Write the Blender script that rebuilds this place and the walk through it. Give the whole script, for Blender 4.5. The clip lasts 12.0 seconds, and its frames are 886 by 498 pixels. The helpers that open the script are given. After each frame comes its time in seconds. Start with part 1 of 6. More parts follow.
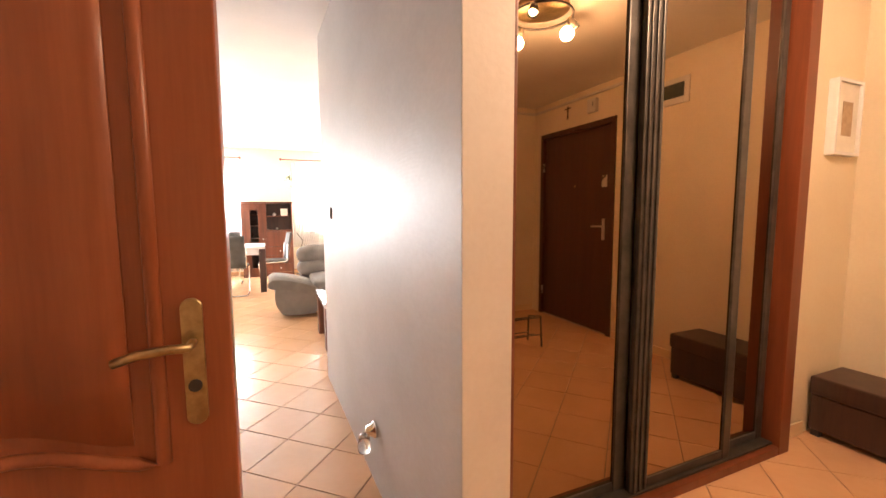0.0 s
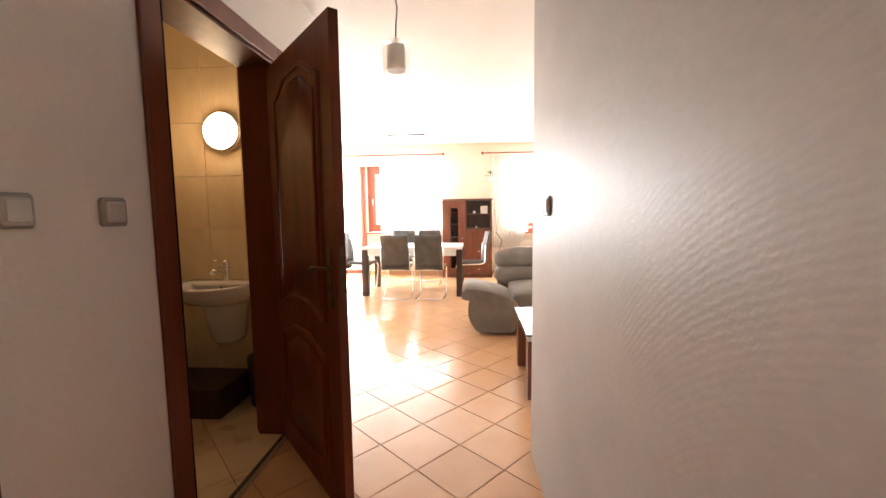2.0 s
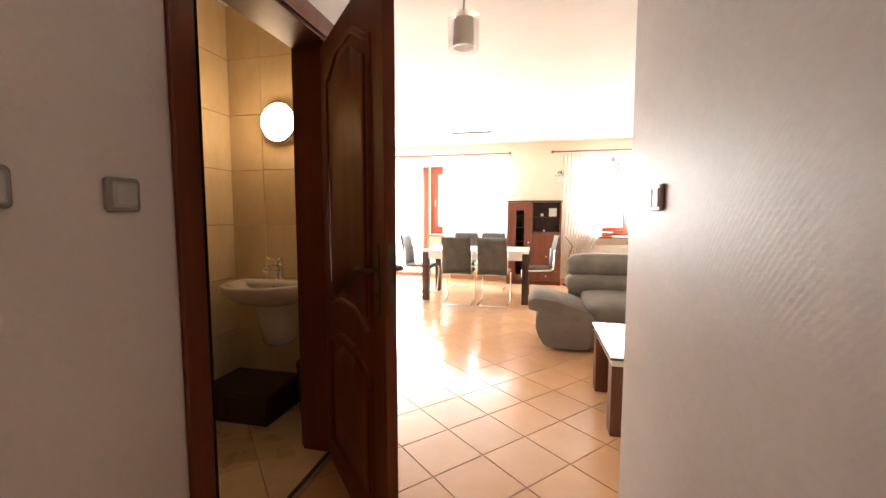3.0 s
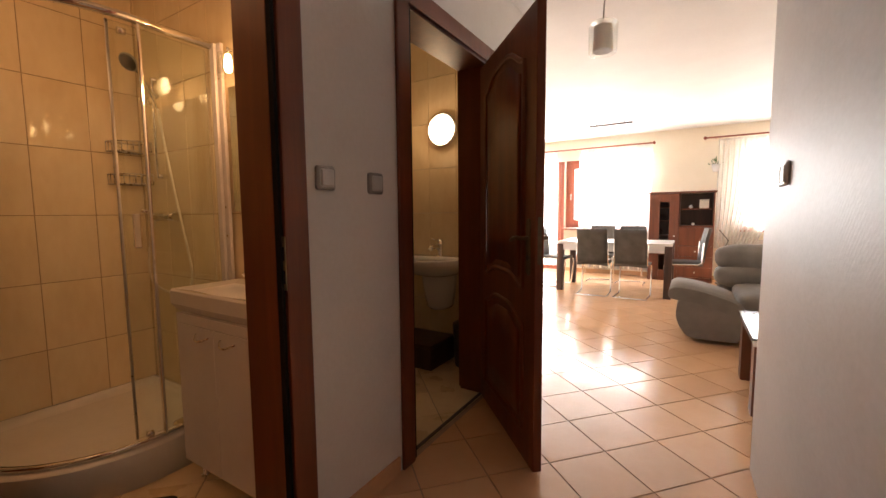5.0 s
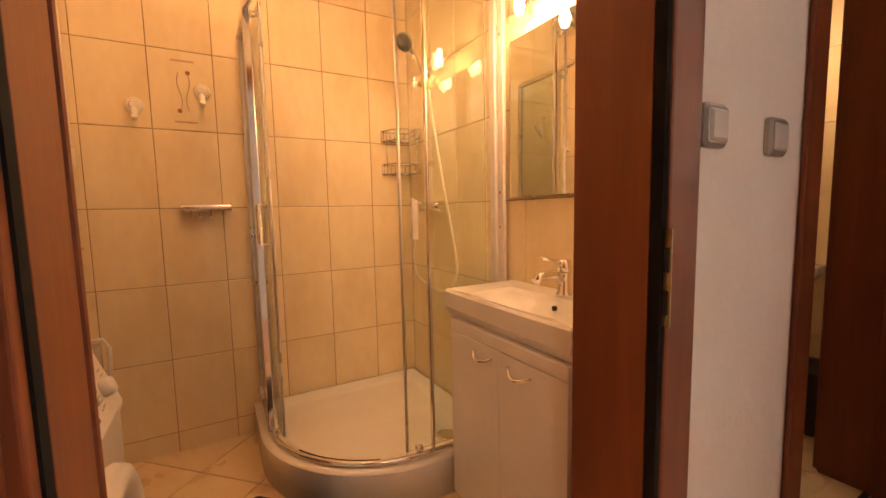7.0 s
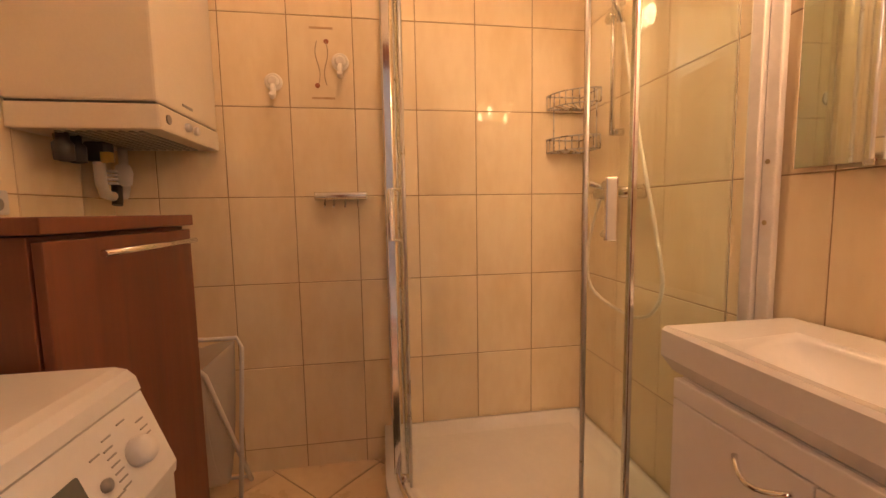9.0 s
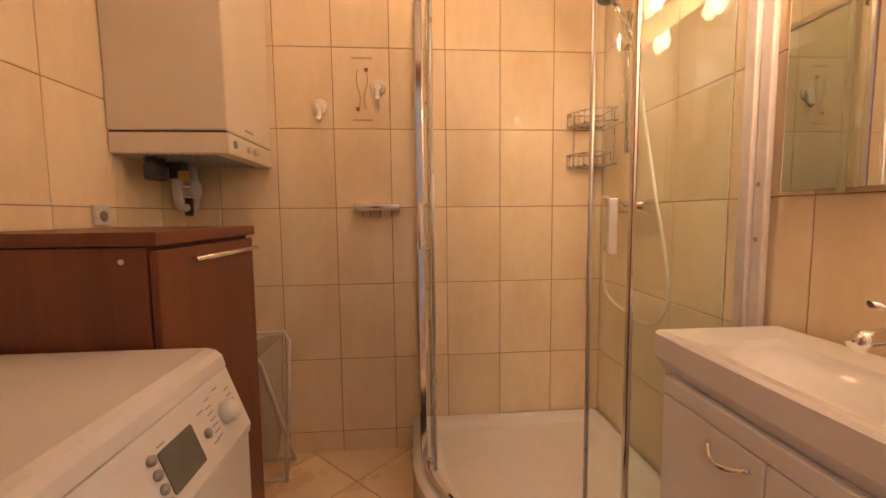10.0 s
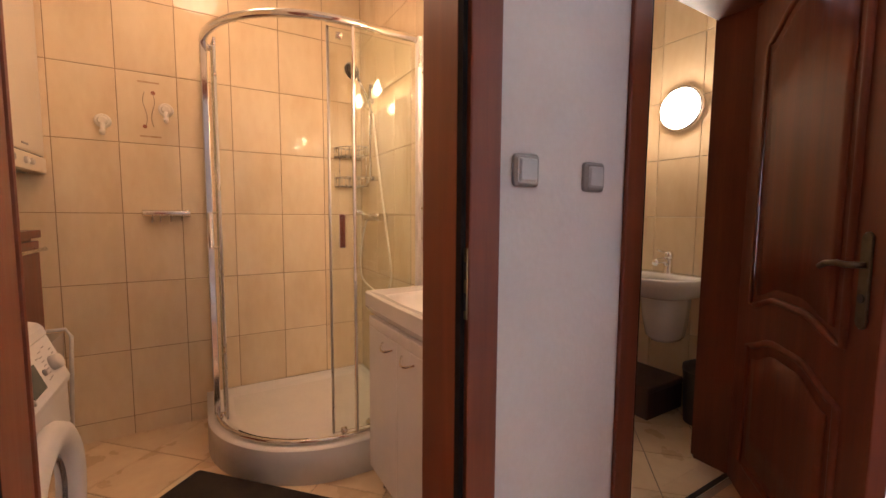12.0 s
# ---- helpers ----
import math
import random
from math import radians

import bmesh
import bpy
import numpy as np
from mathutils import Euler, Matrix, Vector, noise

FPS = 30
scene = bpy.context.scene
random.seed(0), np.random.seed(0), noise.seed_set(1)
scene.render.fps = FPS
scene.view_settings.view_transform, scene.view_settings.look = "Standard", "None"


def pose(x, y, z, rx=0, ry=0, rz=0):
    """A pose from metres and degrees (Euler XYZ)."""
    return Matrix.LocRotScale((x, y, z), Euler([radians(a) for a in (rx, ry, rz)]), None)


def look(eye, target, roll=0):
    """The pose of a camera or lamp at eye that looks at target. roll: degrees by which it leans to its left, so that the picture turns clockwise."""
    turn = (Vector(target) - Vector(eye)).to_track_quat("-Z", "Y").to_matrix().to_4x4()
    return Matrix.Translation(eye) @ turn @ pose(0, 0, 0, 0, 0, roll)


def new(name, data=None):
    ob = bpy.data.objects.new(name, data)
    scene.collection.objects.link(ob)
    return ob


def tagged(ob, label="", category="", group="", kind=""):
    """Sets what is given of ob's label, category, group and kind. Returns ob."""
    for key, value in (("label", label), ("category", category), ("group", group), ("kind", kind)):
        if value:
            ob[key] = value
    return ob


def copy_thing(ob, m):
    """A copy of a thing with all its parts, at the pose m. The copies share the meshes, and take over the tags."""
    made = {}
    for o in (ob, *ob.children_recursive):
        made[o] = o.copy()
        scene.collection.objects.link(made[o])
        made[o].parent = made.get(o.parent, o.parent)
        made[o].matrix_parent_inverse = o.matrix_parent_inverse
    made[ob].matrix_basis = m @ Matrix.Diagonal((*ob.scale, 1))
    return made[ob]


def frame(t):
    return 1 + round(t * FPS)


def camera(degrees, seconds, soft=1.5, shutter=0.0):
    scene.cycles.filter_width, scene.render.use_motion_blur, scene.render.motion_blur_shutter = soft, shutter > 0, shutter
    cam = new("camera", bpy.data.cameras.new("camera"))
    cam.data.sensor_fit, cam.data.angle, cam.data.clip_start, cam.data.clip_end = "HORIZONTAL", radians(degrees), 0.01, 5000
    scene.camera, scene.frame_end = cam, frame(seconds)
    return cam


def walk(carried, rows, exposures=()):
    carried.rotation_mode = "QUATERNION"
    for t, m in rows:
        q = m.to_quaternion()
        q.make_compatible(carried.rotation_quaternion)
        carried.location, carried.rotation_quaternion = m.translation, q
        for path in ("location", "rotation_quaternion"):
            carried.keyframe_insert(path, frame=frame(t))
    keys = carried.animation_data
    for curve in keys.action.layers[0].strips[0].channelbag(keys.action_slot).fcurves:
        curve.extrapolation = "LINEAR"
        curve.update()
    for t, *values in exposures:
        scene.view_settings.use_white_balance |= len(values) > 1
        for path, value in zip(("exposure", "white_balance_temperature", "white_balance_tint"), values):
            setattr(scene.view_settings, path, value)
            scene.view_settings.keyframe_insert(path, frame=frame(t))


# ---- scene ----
cam = camera(95.2, 12.0)
PATH = [
    (0, (0.599, 0.444, 1.285), (1.383, 2.274, 1.098), -0.3),
    (0.5, (0.675, 0.707, 1.284), (1.158, 2.638, 1.097), -0.1),
    (1, (0.674, 1.013, 1.279), (0.913, 2.99, 1.092), -0.0),
    (1.5, (0.678, 1.313, 1.297), (0.713, 3.303, 1.099), -0.4),
    (2, (0.679, 1.579, 1.259), (0.53, 3.564, 1.073), -0.7),
    (2.5, (0.627, 1.832, 1.253), (0.36, 3.805, 1.06), -0.6),
    (2.7, (0.619, 1.899, 1.239), (0.279, 3.862, 1.061), -0.3),
    (4.5, (0.686, 1.617, 1.173), (-0.213, 3.395, 0.997), -0.2),
    (5, (0.709, 1.444, 1.146), (-0.331, 3.143, 0.975), -0.5),
    (5.5, (0.625, 1.406, 1.141), (-0.593, 2.983, 0.964), -0.7),
    (6, (0.472, 1.469, 1.13), (-0.964, 2.849, 0.949), -1.1),
    (6.5, (0.281, 1.551, 1.124), (-1.351, 2.692, 0.935), -1.3),
    (7, (0.079, 1.578, 1.121), (-1.655, 2.556, 0.933), -1.2),
    (8.8, (-0.417, 1.702, 1.083), (-2.369, 2.096, 0.892), -0.9),
    (9, (-0.422, 1.706, 1.09), (-2.39, 2.011, 0.903), -1.0),
    (9.5, (-0.379, 1.721, 1.106), (-2.364, 1.896, 0.927), -0.9),
    (10, (-0.265, 1.707, 1.121), (-2.252, 1.862, 0.953), -0.6),
    (10.5, (-0.113, 1.664, 1.132), (-2.093, 1.9, 0.968), -0.3),
    (11, (0.09, 1.658, 1.141), (-1.859, 2.078, 0.982), -0.2),
    (11.5, (0.32, 1.657, 1.156), (-1.559, 2.324, 0.993), -0.0),
    (12, (0.433, 1.71, 1.156), (-1.28, 2.729, 0.992), 0.4),
]
walk(cam, [(t, look(eye, target, roll)) for t, eye, target, roll in PATH],
     exposures=[(0, 0.56, 6100, 10), (0.5, 0.45, 6150, 10), (1, 0.25, 6250, 10), (1.5, 0.06, 6200, 10), (2, 0.06, 6250, 10), (2.5, 0.0, 6400, 10), (4.5, -0.52, 6450, 12), (5.5, -0.6, 6400, 12), (6, 0.02, 6600, 14), (6.5, 0.8, 6650, 14), (7, 0.88, 6750, 14),
                (9, 0.74, 5750, 13), (10.5, 0.74, 5000, 9), (12, 0.74, 4950, 11)])

# ---- plan (metres) ----
CEIL = 2.55
XC = -0.36            # corridor face of the bathroom wall
XB = -0.50            # its bathroom face
XR = 0.975            # corridor face of the partition opposite
Y_END = 3.62          # where the partition ends
BX, BY0, BY1 = -2.16, 0.70, 2.62   # bathroom back wall, side walls
WX, WY0, WY1 = -1.36, 2.74, 4.22   # toilet back and side walls
LX0, LX1, LY = -3.3, 4.2, 9.55     # living room
HX, HY = 3.73, -1.4                # hall far corner
Y_WARD = 1.62                      # wardrobe front

# ---- world and lights ----
world = bpy.data.worlds.new("world")
scene.world = world
world.use_nodes = True
wn = world.node_tree.nodes
sky = wn.new("ShaderNodeTexSky")
sky.sky_type, sky.sun_disc = "NISHITA", False
sky.sun_elevation, sky.sun_rotation = radians(48), radians(20)
world.node_tree.links.new(sky.outputs[0], wn["Background"].inputs[0])
wn["Background"].inputs[1].default_value = 0.12


def lamp(name, kind, m, energy, colour, size=0.1, size_y=None):
    data = bpy.data.lights.new(name, kind)
    data.energy, data.color = energy, colour
    if kind == "AREA":
        data.size = size
        if size_y:
            data.shape, data.size_y = "RECTANGLE", size_y
        else:
            data.shape = "DISK"
    elif kind == "SUN":
        data.angle = size
    else:
        data.shadow_soft_size = size
    ob = new(name, data)
    ob.matrix_world = m
    return ob


TOILET = (1.0, 0.55, 0.26)
HALL = (1.0, 0.635, 0.38)
BATH = (1.0, 0.435, 0.17)
DAY = (0.97, 0.97, 0.95)
lamp("sun", "SUN", look((2, 20, 20), (0, 8, 0)), 2.5, (1.0, 0.92, 0.8), radians(0.5))
lamp("window_light", "AREA", look((-0.62, 9.50, 1.5), (-0.62, 0, 1.2)), 210, DAY, 1.45, 1.3)
lamp("window_light", "AREA", look((2.2, 9.50, 1.5), (2.0, 0, 1.2)), 190, DAY, 1.5, 1.3)
lamp("window_light", "AREA", look((-2.05, 9.50, 1.15), (-1.6, 0, 1.0)), 260, DAY, 0.85, 2.0)
lamp("hall_bulb", "POINT", pose(2.12, 0.62, 2.36), 31, HALL, 0.04)
lamp("hall_bulb", "POINT", pose(2.32, 0.86, 2.36), 31, HALL, 0.04)
lamp("toilet_bulb", "POINT", pose(-0.965, 4.09, 1.80), 2.9, TOILET, 0.09)
lamp("bath_bulb", "POINT", pose(-1.01, 2.50, 1.79), 1.35, BATH, 0.02)
lamp("bath_bulb", "POINT", pose(-0.73, 2.50, 1.79), 1.35, BATH, 0.02)
lamp("bath_ceiling_bulb", "AREA", pose(-1.57, 1.72, CEIL - 0.06), 2.7, BATH, 0.22)

# ---- materials ----


def tree(name):
    m = bpy.data.materials.new(name)
    m.use_nodes = True
    nt = m.node_tree
    return m, nt.nodes, nt.links, nt.nodes["Principled BSDF"]


def ramp(n, stops):
    r = n.new("ShaderNodeValToRGB")
    e = r.color_ramp.elements
    while len(e) < len(stops):
        e.new(0.5)
    for el, (p, c) in zip(e, stops):
        el.position, el.color = p, (*c, 1)
    return r


def surface(name, c1, c2, scale=3.0, rough=0.5, bump=0.0, bscale=60.0, metal=0.0, coat=0.0, spread=0.12, stretch=(1, 1, 1), vary=0.0, dist=0.002):
    """Two-scale noise between two colours, uneven gloss and fine relief, in metres."""
    m, n, l, p = tree(name)
    tc = n.new("ShaderNodeTexCoord")
    mp = n.new("ShaderNodeMapping")
    mp.inputs["Scale"].default_value = stretch
    l.new(tc.outputs["Object"], mp.inputs[0])
    vec = mp.outputs[0]
    if vary:
        oi = n.new("ShaderNodeObjectInfo")
        add = n.new("ShaderNodeVectorMath")
        add.operation = "MULTIPLY_ADD"
        l.new(oi.outputs["Random"], add.inputs[0])
        add.inputs[1].default_value = (7, 5, 9)
        l.new(vec, add.inputs[2])
        vec = add.outputs[0]
    a = n.new("ShaderNodeTexNoise")
    a.inputs["Scale"].default_value, a.inputs["Detail"].default_value = scale, 6
    b = n.new("ShaderNodeTexNoise")
    b.inputs["Scale"].default_value, b.inputs["Detail"].default_value = bscale, 4
    l.new(vec, a.inputs["Vector"])
    l.new(vec, b.inputs["Vector"])
    mix = n.new("ShaderNodeMath")
    mix.operation = "MULTIPLY_ADD"
    l.new(b.outputs[0], mix.inputs[0])
    mix.inputs[1].default_value = 0.35
    l.new(a.outputs[0], mix.inputs[2])
    r = ramp(n, [(0.45, c1), (0.85, c2)])
    l.new(mix.outputs[0], r.inputs[0])
    col = r.outputs[0]
    if vary:
        hsv = n.new("ShaderNodeHueSaturation")
        mr = n.new("ShaderNodeMapRange")
        mr.inputs["To Min"].default_value, mr.inputs["To Max"].default_value = 1 - vary, 1 + vary
        l.new(oi.outputs["Random"], mr.inputs[0])
        l.new(mr.outputs[0], hsv.inputs["Value"])
        l.new(col, hsv.inputs["Color"])
        col = hsv.outputs[0]
    l.new(col, p.inputs["Base Color"])
    mr2 = n.new("ShaderNodeMapRange")
    mr2.inputs["To Min"].default_value, mr2.inputs["To Max"].default_value = max(rough - spread, 0.02), min(rough + spread, 1)
    l.new(a.outputs[0], mr2.inputs[0])
    l.new(mr2.outputs[0], p.inputs["Roughness"])
    p.inputs["Metallic"].default_value = metal
    p.inputs["Coat Weight"].default_value = coat
    if bump:
        bp = n.new("ShaderNodeBump")
        bp.inputs["Strength"].default_value, bp.inputs["Distance"].default_value = bump, dist
        l.new(b.outputs[0], bp.inputs["Height"])
        l.new(bp.outputs[0], p.inputs["Normal"])
    return m


def wood(name, c1, c2, grain=(14, 14, 0.9), rough=0.38, coat=0.16, bump=0.08):
    m, n, l, p = tree(name)
    tc = n.new("ShaderNodeTexCoord")
    mp = n.new("ShaderNodeMapping")
    mp.inputs["Scale"].default_value = grain
    l.new(tc.outputs["Object"], mp.inputs[0])
    a = n.new("ShaderNodeTexNoise")
    a.inputs["Scale"].default_value, a.inputs["Detail"].default_value, a.inputs["Distortion"].default_value = 1.0, 5, 0.6
    b = n.new("ShaderNodeTexNoise")
    b.inputs["Scale"].default_value, b.inputs["Detail"].default_value = 9.0, 6
    l.new(mp.outputs[0], a.inputs["Vector"])
    l.new(mp.outputs[0], b.inputs["Vector"])
    mix = n.new("ShaderNodeMath")
    mix.operation = "MULTIPLY_ADD"
    l.new(b.outputs[0], mix.inputs[0])
    mix.inputs[1].default_value = 0.45
    l.new(a.outputs[0], mix.inputs[2])
    r = ramp(n, [(0.42, c1), (0.98, c2)])
    l.new(mix.outputs[0], r.inputs[0])
    l.new(r.outputs[0], p.inputs["Base Color"])
    mr = n.new("ShaderNodeMapRange")
    mr.inputs["To Min"].default_value, mr.inputs["To Max"].default_value = rough - 0.1, rough + 0.12
    l.new(b.outputs[0], mr.inputs[0])
    l.new(mr.outputs[0], p.inputs["Roughness"])
    p.inputs["Coat Weight"].default_value, p.inputs["Coat Roughness"].default_value = coat, 0.25
    bp = n.new("ShaderNodeBump")
    bp.inputs["Strength"].default_value, bp.inputs["Distance"].default_value = bump, 0.002
    l.new(b.outputs[0], bp.inputs["Height"])
    l.new(bp.outputs[0], p.inputs["Normal"])
    return m


def glow(name, colour, strength):
    m, n, l, p = tree(name)
    p.inputs["Base Color"].default_value = (0.9, 0.9, 0.88, 1)
    p.inputs["Emission Color"].default_value, p.inputs["Emission Strength"].default_value = (*colour, 1), strength
    return m


def glass(name, tint=(0.93, 0.98, 0.94), rough=0.0):
    m, n, l, p = tree(name)
    p.inputs["Base Color"].default_value = (*tint, 1)
    p.inputs["Roughness"].default_value, p.inputs["IOR"].default_value = rough, 1.45
    p.inputs["Transmission Weight"].default_value = 1.0
    return m


def thin_glass(name):
    """A pane so thin that it only mirrors a little and lets the rest through unbent."""
    m, n, l, p = tree(name)
    tr, gl, fr, mx = n.new("ShaderNodeBsdfTransparent"), n.new("ShaderNodeBsdfGlossy"), n.new("ShaderNodeLayerWeight"), n.new("ShaderNodeMixShader")
    tr.inputs[0].default_value = (0.97, 0.98, 0.97, 1)
    gl.inputs["Roughness"].default_value = 0.02
    fr.inputs[0].default_value = 0.12
    l.new(fr.outputs["Facing"], mx.inputs[0])
    l.new(tr.outputs[0], mx.inputs[1])
    l.new(gl.outputs[0], mx.inputs[2])
    l.new(mx.outputs[0], n["Material Output"].inputs[0])
    return m


def sheer(name, colour, open_part):
    m, n, l, p = tree(name)
    tr, tl, mx = n.new("ShaderNodeBsdfTransparent"), n.new("ShaderNodeBsdfTranslucent"), n.new("ShaderNodeMixShader")
    tl.inputs[0].default_value = (*colour, 1)
    mx.inputs[0].default_value = 1 - open_part
    l.new(tr.outputs[0], mx.inputs[1])
    ad = n.new("ShaderNodeMixShader")
    ad.inputs[0].default_value = 0.5
    p.inputs["Base Color"].default_value, p.inputs["Roughness"].default_value = (*colour, 1), 0.9
    l.new(tl.outputs[0], ad.inputs[1])
    l.new(p.outputs[0], ad.inputs[2])
    l.new(ad.outputs[0], mx.inputs[2])
    l.new(mx.outputs[0], n["Material Output"].inputs[0])
    return m


M = {}
M["wall_white"] = surface("painted_plaster_white", (0.74, 0.70, 0.66), (0.82, 0.79, 0.76), 2.0, 0.55, 0.5, 55, spread=0.1)
M["wall_grey"] = surface("silvery_structured_paint", (0.51, 0.49, 0.485), (0.61, 0.59, 0.585), 2.5, 0.50, 0.28, 60, spread=0.08, stretch=(1, 0.6, 1), dist=0.0025)
# fans of brush ripples in the silvery paint
nt = M["wall_grey"].node_tree
last = nt.nodes["Bump"]
patch = nt.nodes.new("ShaderNodeTexNoise")
patch.inputs["Scale"].default_value, patch.inputs["Detail"].default_value = 2.6, 2
nt.links.new(nt.nodes["Texture Coordinate"].outputs["Object"], patch.inputs["Vector"])
for cy, cz, lo, hi in ((2.20, 2.0, 0.46, 0.60), (1.72, 0.30, 0.52, 0.38), (2.9, 2.3, 0.5, 0.62)):
    wv = nt.nodes.new("ShaderNodeTexWave")
    wv.wave_type, wv.rings_direction = "RINGS", "X"
    wv.inputs["Scale"].default_value, wv.inputs["Distortion"].default_value, wv.inputs["Detail"].default_value, wv.inputs["Detail Scale"].default_value = 22, 3.0, 2, 3.0
    mpw = nt.nodes.new("ShaderNodeMapping")
    mpw.inputs["Location"].default_value = (0, -cy, -cz)
    nt.links.new(nt.nodes["Texture Coordinate"].outputs["Object"], mpw.inputs[0])
    nt.links.new(mpw.outputs[0], wv.inputs["Vector"])
    area_of = nt.nodes.new("ShaderNodeMapRange")
    area_of.inputs["From Min"].default_value, area_of.inputs["From Max"].default_value = lo, hi
    nt.links.new(patch.outputs[0], area_of.inputs[0])
    times = nt.nodes.new("ShaderNodeMath")
    times.operation = "MULTIPLY"
    nt.links.new(wv.outputs[1], times.inputs[0])
    nt.links.new(area_of.outputs[0], times.inputs[1])
    bw = nt.nodes.new("ShaderNodeBump")
    bw.inputs["Strength"].default_value, bw.inputs["Distance"].default_value = 0.055, 0.003
    nt.links.new(times.outputs[0], bw.inputs["Height"])
    nt.links.new(last.outputs[0], bw.inputs["Normal"])
    last = bw
nt.links.new(last.outputs[0], nt.nodes["Principled BSDF"].inputs["Normal"])
M["wall_cream"] = surface("painted_plaster_cream", (0.78, 0.70, 0.56), (0.84, 0.77, 0.64), 2.0, 0.6, 0.4, 60)
M["wall_hall"] = surface("painted_plaster_warm", (0.74, 0.62, 0.44), (0.80, 0.69, 0.51), 2.0, 0.6, 0.4, 60)
M["ceiling"] = surface("ceiling_paint", (0.80, 0.78, 0.75), (0.86, 0.84, 0.81), 2.0, 0.7, 0.3, 70)
M["grout"] = surface("floor_grout", (0.30, 0.20, 0.13), (0.40, 0.28, 0.19), 8, 0.8, 0.4, 200)
M["grout_wall"] = surface("wall_grout", (0.30, 0.19, 0.09), (0.38, 0.25, 0.135), 8, 0.8, 0.3, 200)
M["floor_tile"] = surface("terracotta_glazed_tile", (0.655, 0.383, 0.203), (0.695, 0.416, 0.232), 4.5, 0.25, 0.05, 25, coat=0.2, vary=0.05, spread=0.04)
M["bath_floor_tile"] = surface("beige_floor_tile", (0.74, 0.55, 0.32), (0.85, 0.68, 0.43), 4.5, 0.3, 0.2, 25, vary=0.05)
M["wall_tile"] = surface("cream_veined_wall_tile", (0.77, 0.625, 0.385), (0.86, 0.735, 0.505), 3.0, 0.03, 0.006, 16, coat=0.0, vary=0.03, spread=0.01, stretch=(2.2, 0.8, 1))
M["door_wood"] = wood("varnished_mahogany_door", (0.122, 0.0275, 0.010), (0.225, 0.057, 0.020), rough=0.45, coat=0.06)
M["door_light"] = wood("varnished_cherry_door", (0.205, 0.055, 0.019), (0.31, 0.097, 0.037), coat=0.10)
M["door_wood"].node_tree.nodes["Principled BSDF"].inputs["Specular IOR Level"].default_value = 0.3
M["frame_wood"] = wood("varnished_mahogany_frame", (0.120, 0.026, 0.008), (0.205, 0.053, 0.016), rough=0.42, coat=0.06)
M["dark_wood"] = wood("dark_entry_door_wood", (0.055, 0.015, 0.008), (0.11, 0.032, 0.016))
M["cab_wood"] = wood("cherry_veneer", (0.095, 0.027, 0.012), (0.185, 0.056, 0.025), rough=0.4)
M["wenge"] = wood("wenge_veneer", (0.030, 0.014, 0.010), (0.070, 0.032, 0.022), rough=0.4)
M["win_wood"] = wood("red_brown_window_wood", (0.22, 0.050, 0.025), (0.32, 0.085, 0.045))
M["seal"] = surface("black_rubber", (0.006, 0.005, 0.005), (0.012, 0.011, 0.010), 20, 0.85)
M["seal"].node_tree.nodes["Principled BSDF"].inputs["Specular IOR Level"].default_value = 0.15
M["chrome"] = surface("chrome", (0.80, 0.79, 0.77), (0.88, 0.87, 0.85), 5, 0.10, metal=1.0, spread=0.05)
M["alu"] = surface("brushed_aluminium", (0.62, 0.61, 0.60), (0.72, 0.71, 0.70), 12, 0.30, metal=1.0)
M["satin"] = surface("pale_satin_aluminium", (0.68, 0.64, 0.61), (0.77, 0.73, 0.70), 12, 0.35, metal=0.25)
M["brass"] = surface("aged_brass", (0.33, 0.25, 0.13), (0.52, 0.41, 0.22), 20, 0.35, 0.1, 80, metal=1.0)
M["bronze_handle"] = surface("dark_bronze", (0.10, 0.075, 0.05), (0.18, 0.14, 0.09), 20, 0.38, metal=1.0)
M["bronze_dark"] = surface("dark_bronze_profile", (0.045, 0.037, 0.031), (0.085, 0.070, 0.058), 14, 0.36, metal=0.4)
M["mirror"] = surface("mirror_silver", (0.90, 0.91, 0.90), (0.92, 0.93, 0.92), 1, 0.02, metal=1.0, spread=0.0)
M["mirror_tint"] = surface("bronze_tinted_mirror", (0.34, 0.245, 0.147), (0.36, 0.26, 0.157), 1, 0.02, metal=1.0, spread=0.0)
M["ceramic"] = surface("white_glazed_ceramic", (0.76, 0.75, 0.735), (0.82, 0.81, 0.795), 3, 0.10, coat=0.5, spread=0.05)
M["acrylic"] = surface("white_acrylic", (0.78, 0.76, 0.72), (0.85, 0.83, 0.79), 4, 0.22, 0.03, 40)
M["white_lacquer"] = surface("white_lacquered_board", (0.78, 0.76, 0.745), (0.84, 0.82, 0.805), 4, 0.22, 0.04, 30, coat=0.2)
M["white_enamel"] = surface("white_enamelled_steel", (0.58, 0.56, 0.53), (0.64, 0.62, 0.59), 4, 0.32, 0.05, 120)
M["cream_enamel"] = surface("cream_enamelled_steel", (0.70, 0.63, 0.50), (0.76, 0.69, 0.56), 4, 0.35, 0.05, 120)
M["white_plastic"] = surface("white_plastic", (0.60, 0.58, 0.55), (0.67, 0.65, 0.62), 6, 0.4)
M["grey_plastic"] = surface("silver_grey_plastic", (0.27, 0.26, 0.24), (0.35, 0.34, 0.32), 10, 0.32, metal=0.5)
M["dark_plastic"] = surface("dark_plastic", (0.020, 0.020, 0.020), (0.045, 0.045, 0.045), 10, 0.4)
M["hook"] = surface("cream_white_plastic", (0.78, 0.73, 0.64), (0.84, 0.79, 0.70), 6, 0.35)
M["lcd"] = surface("grey_display", (0.10, 0.11, 0.10), (0.14, 0.15, 0.13), 10, 0.15)
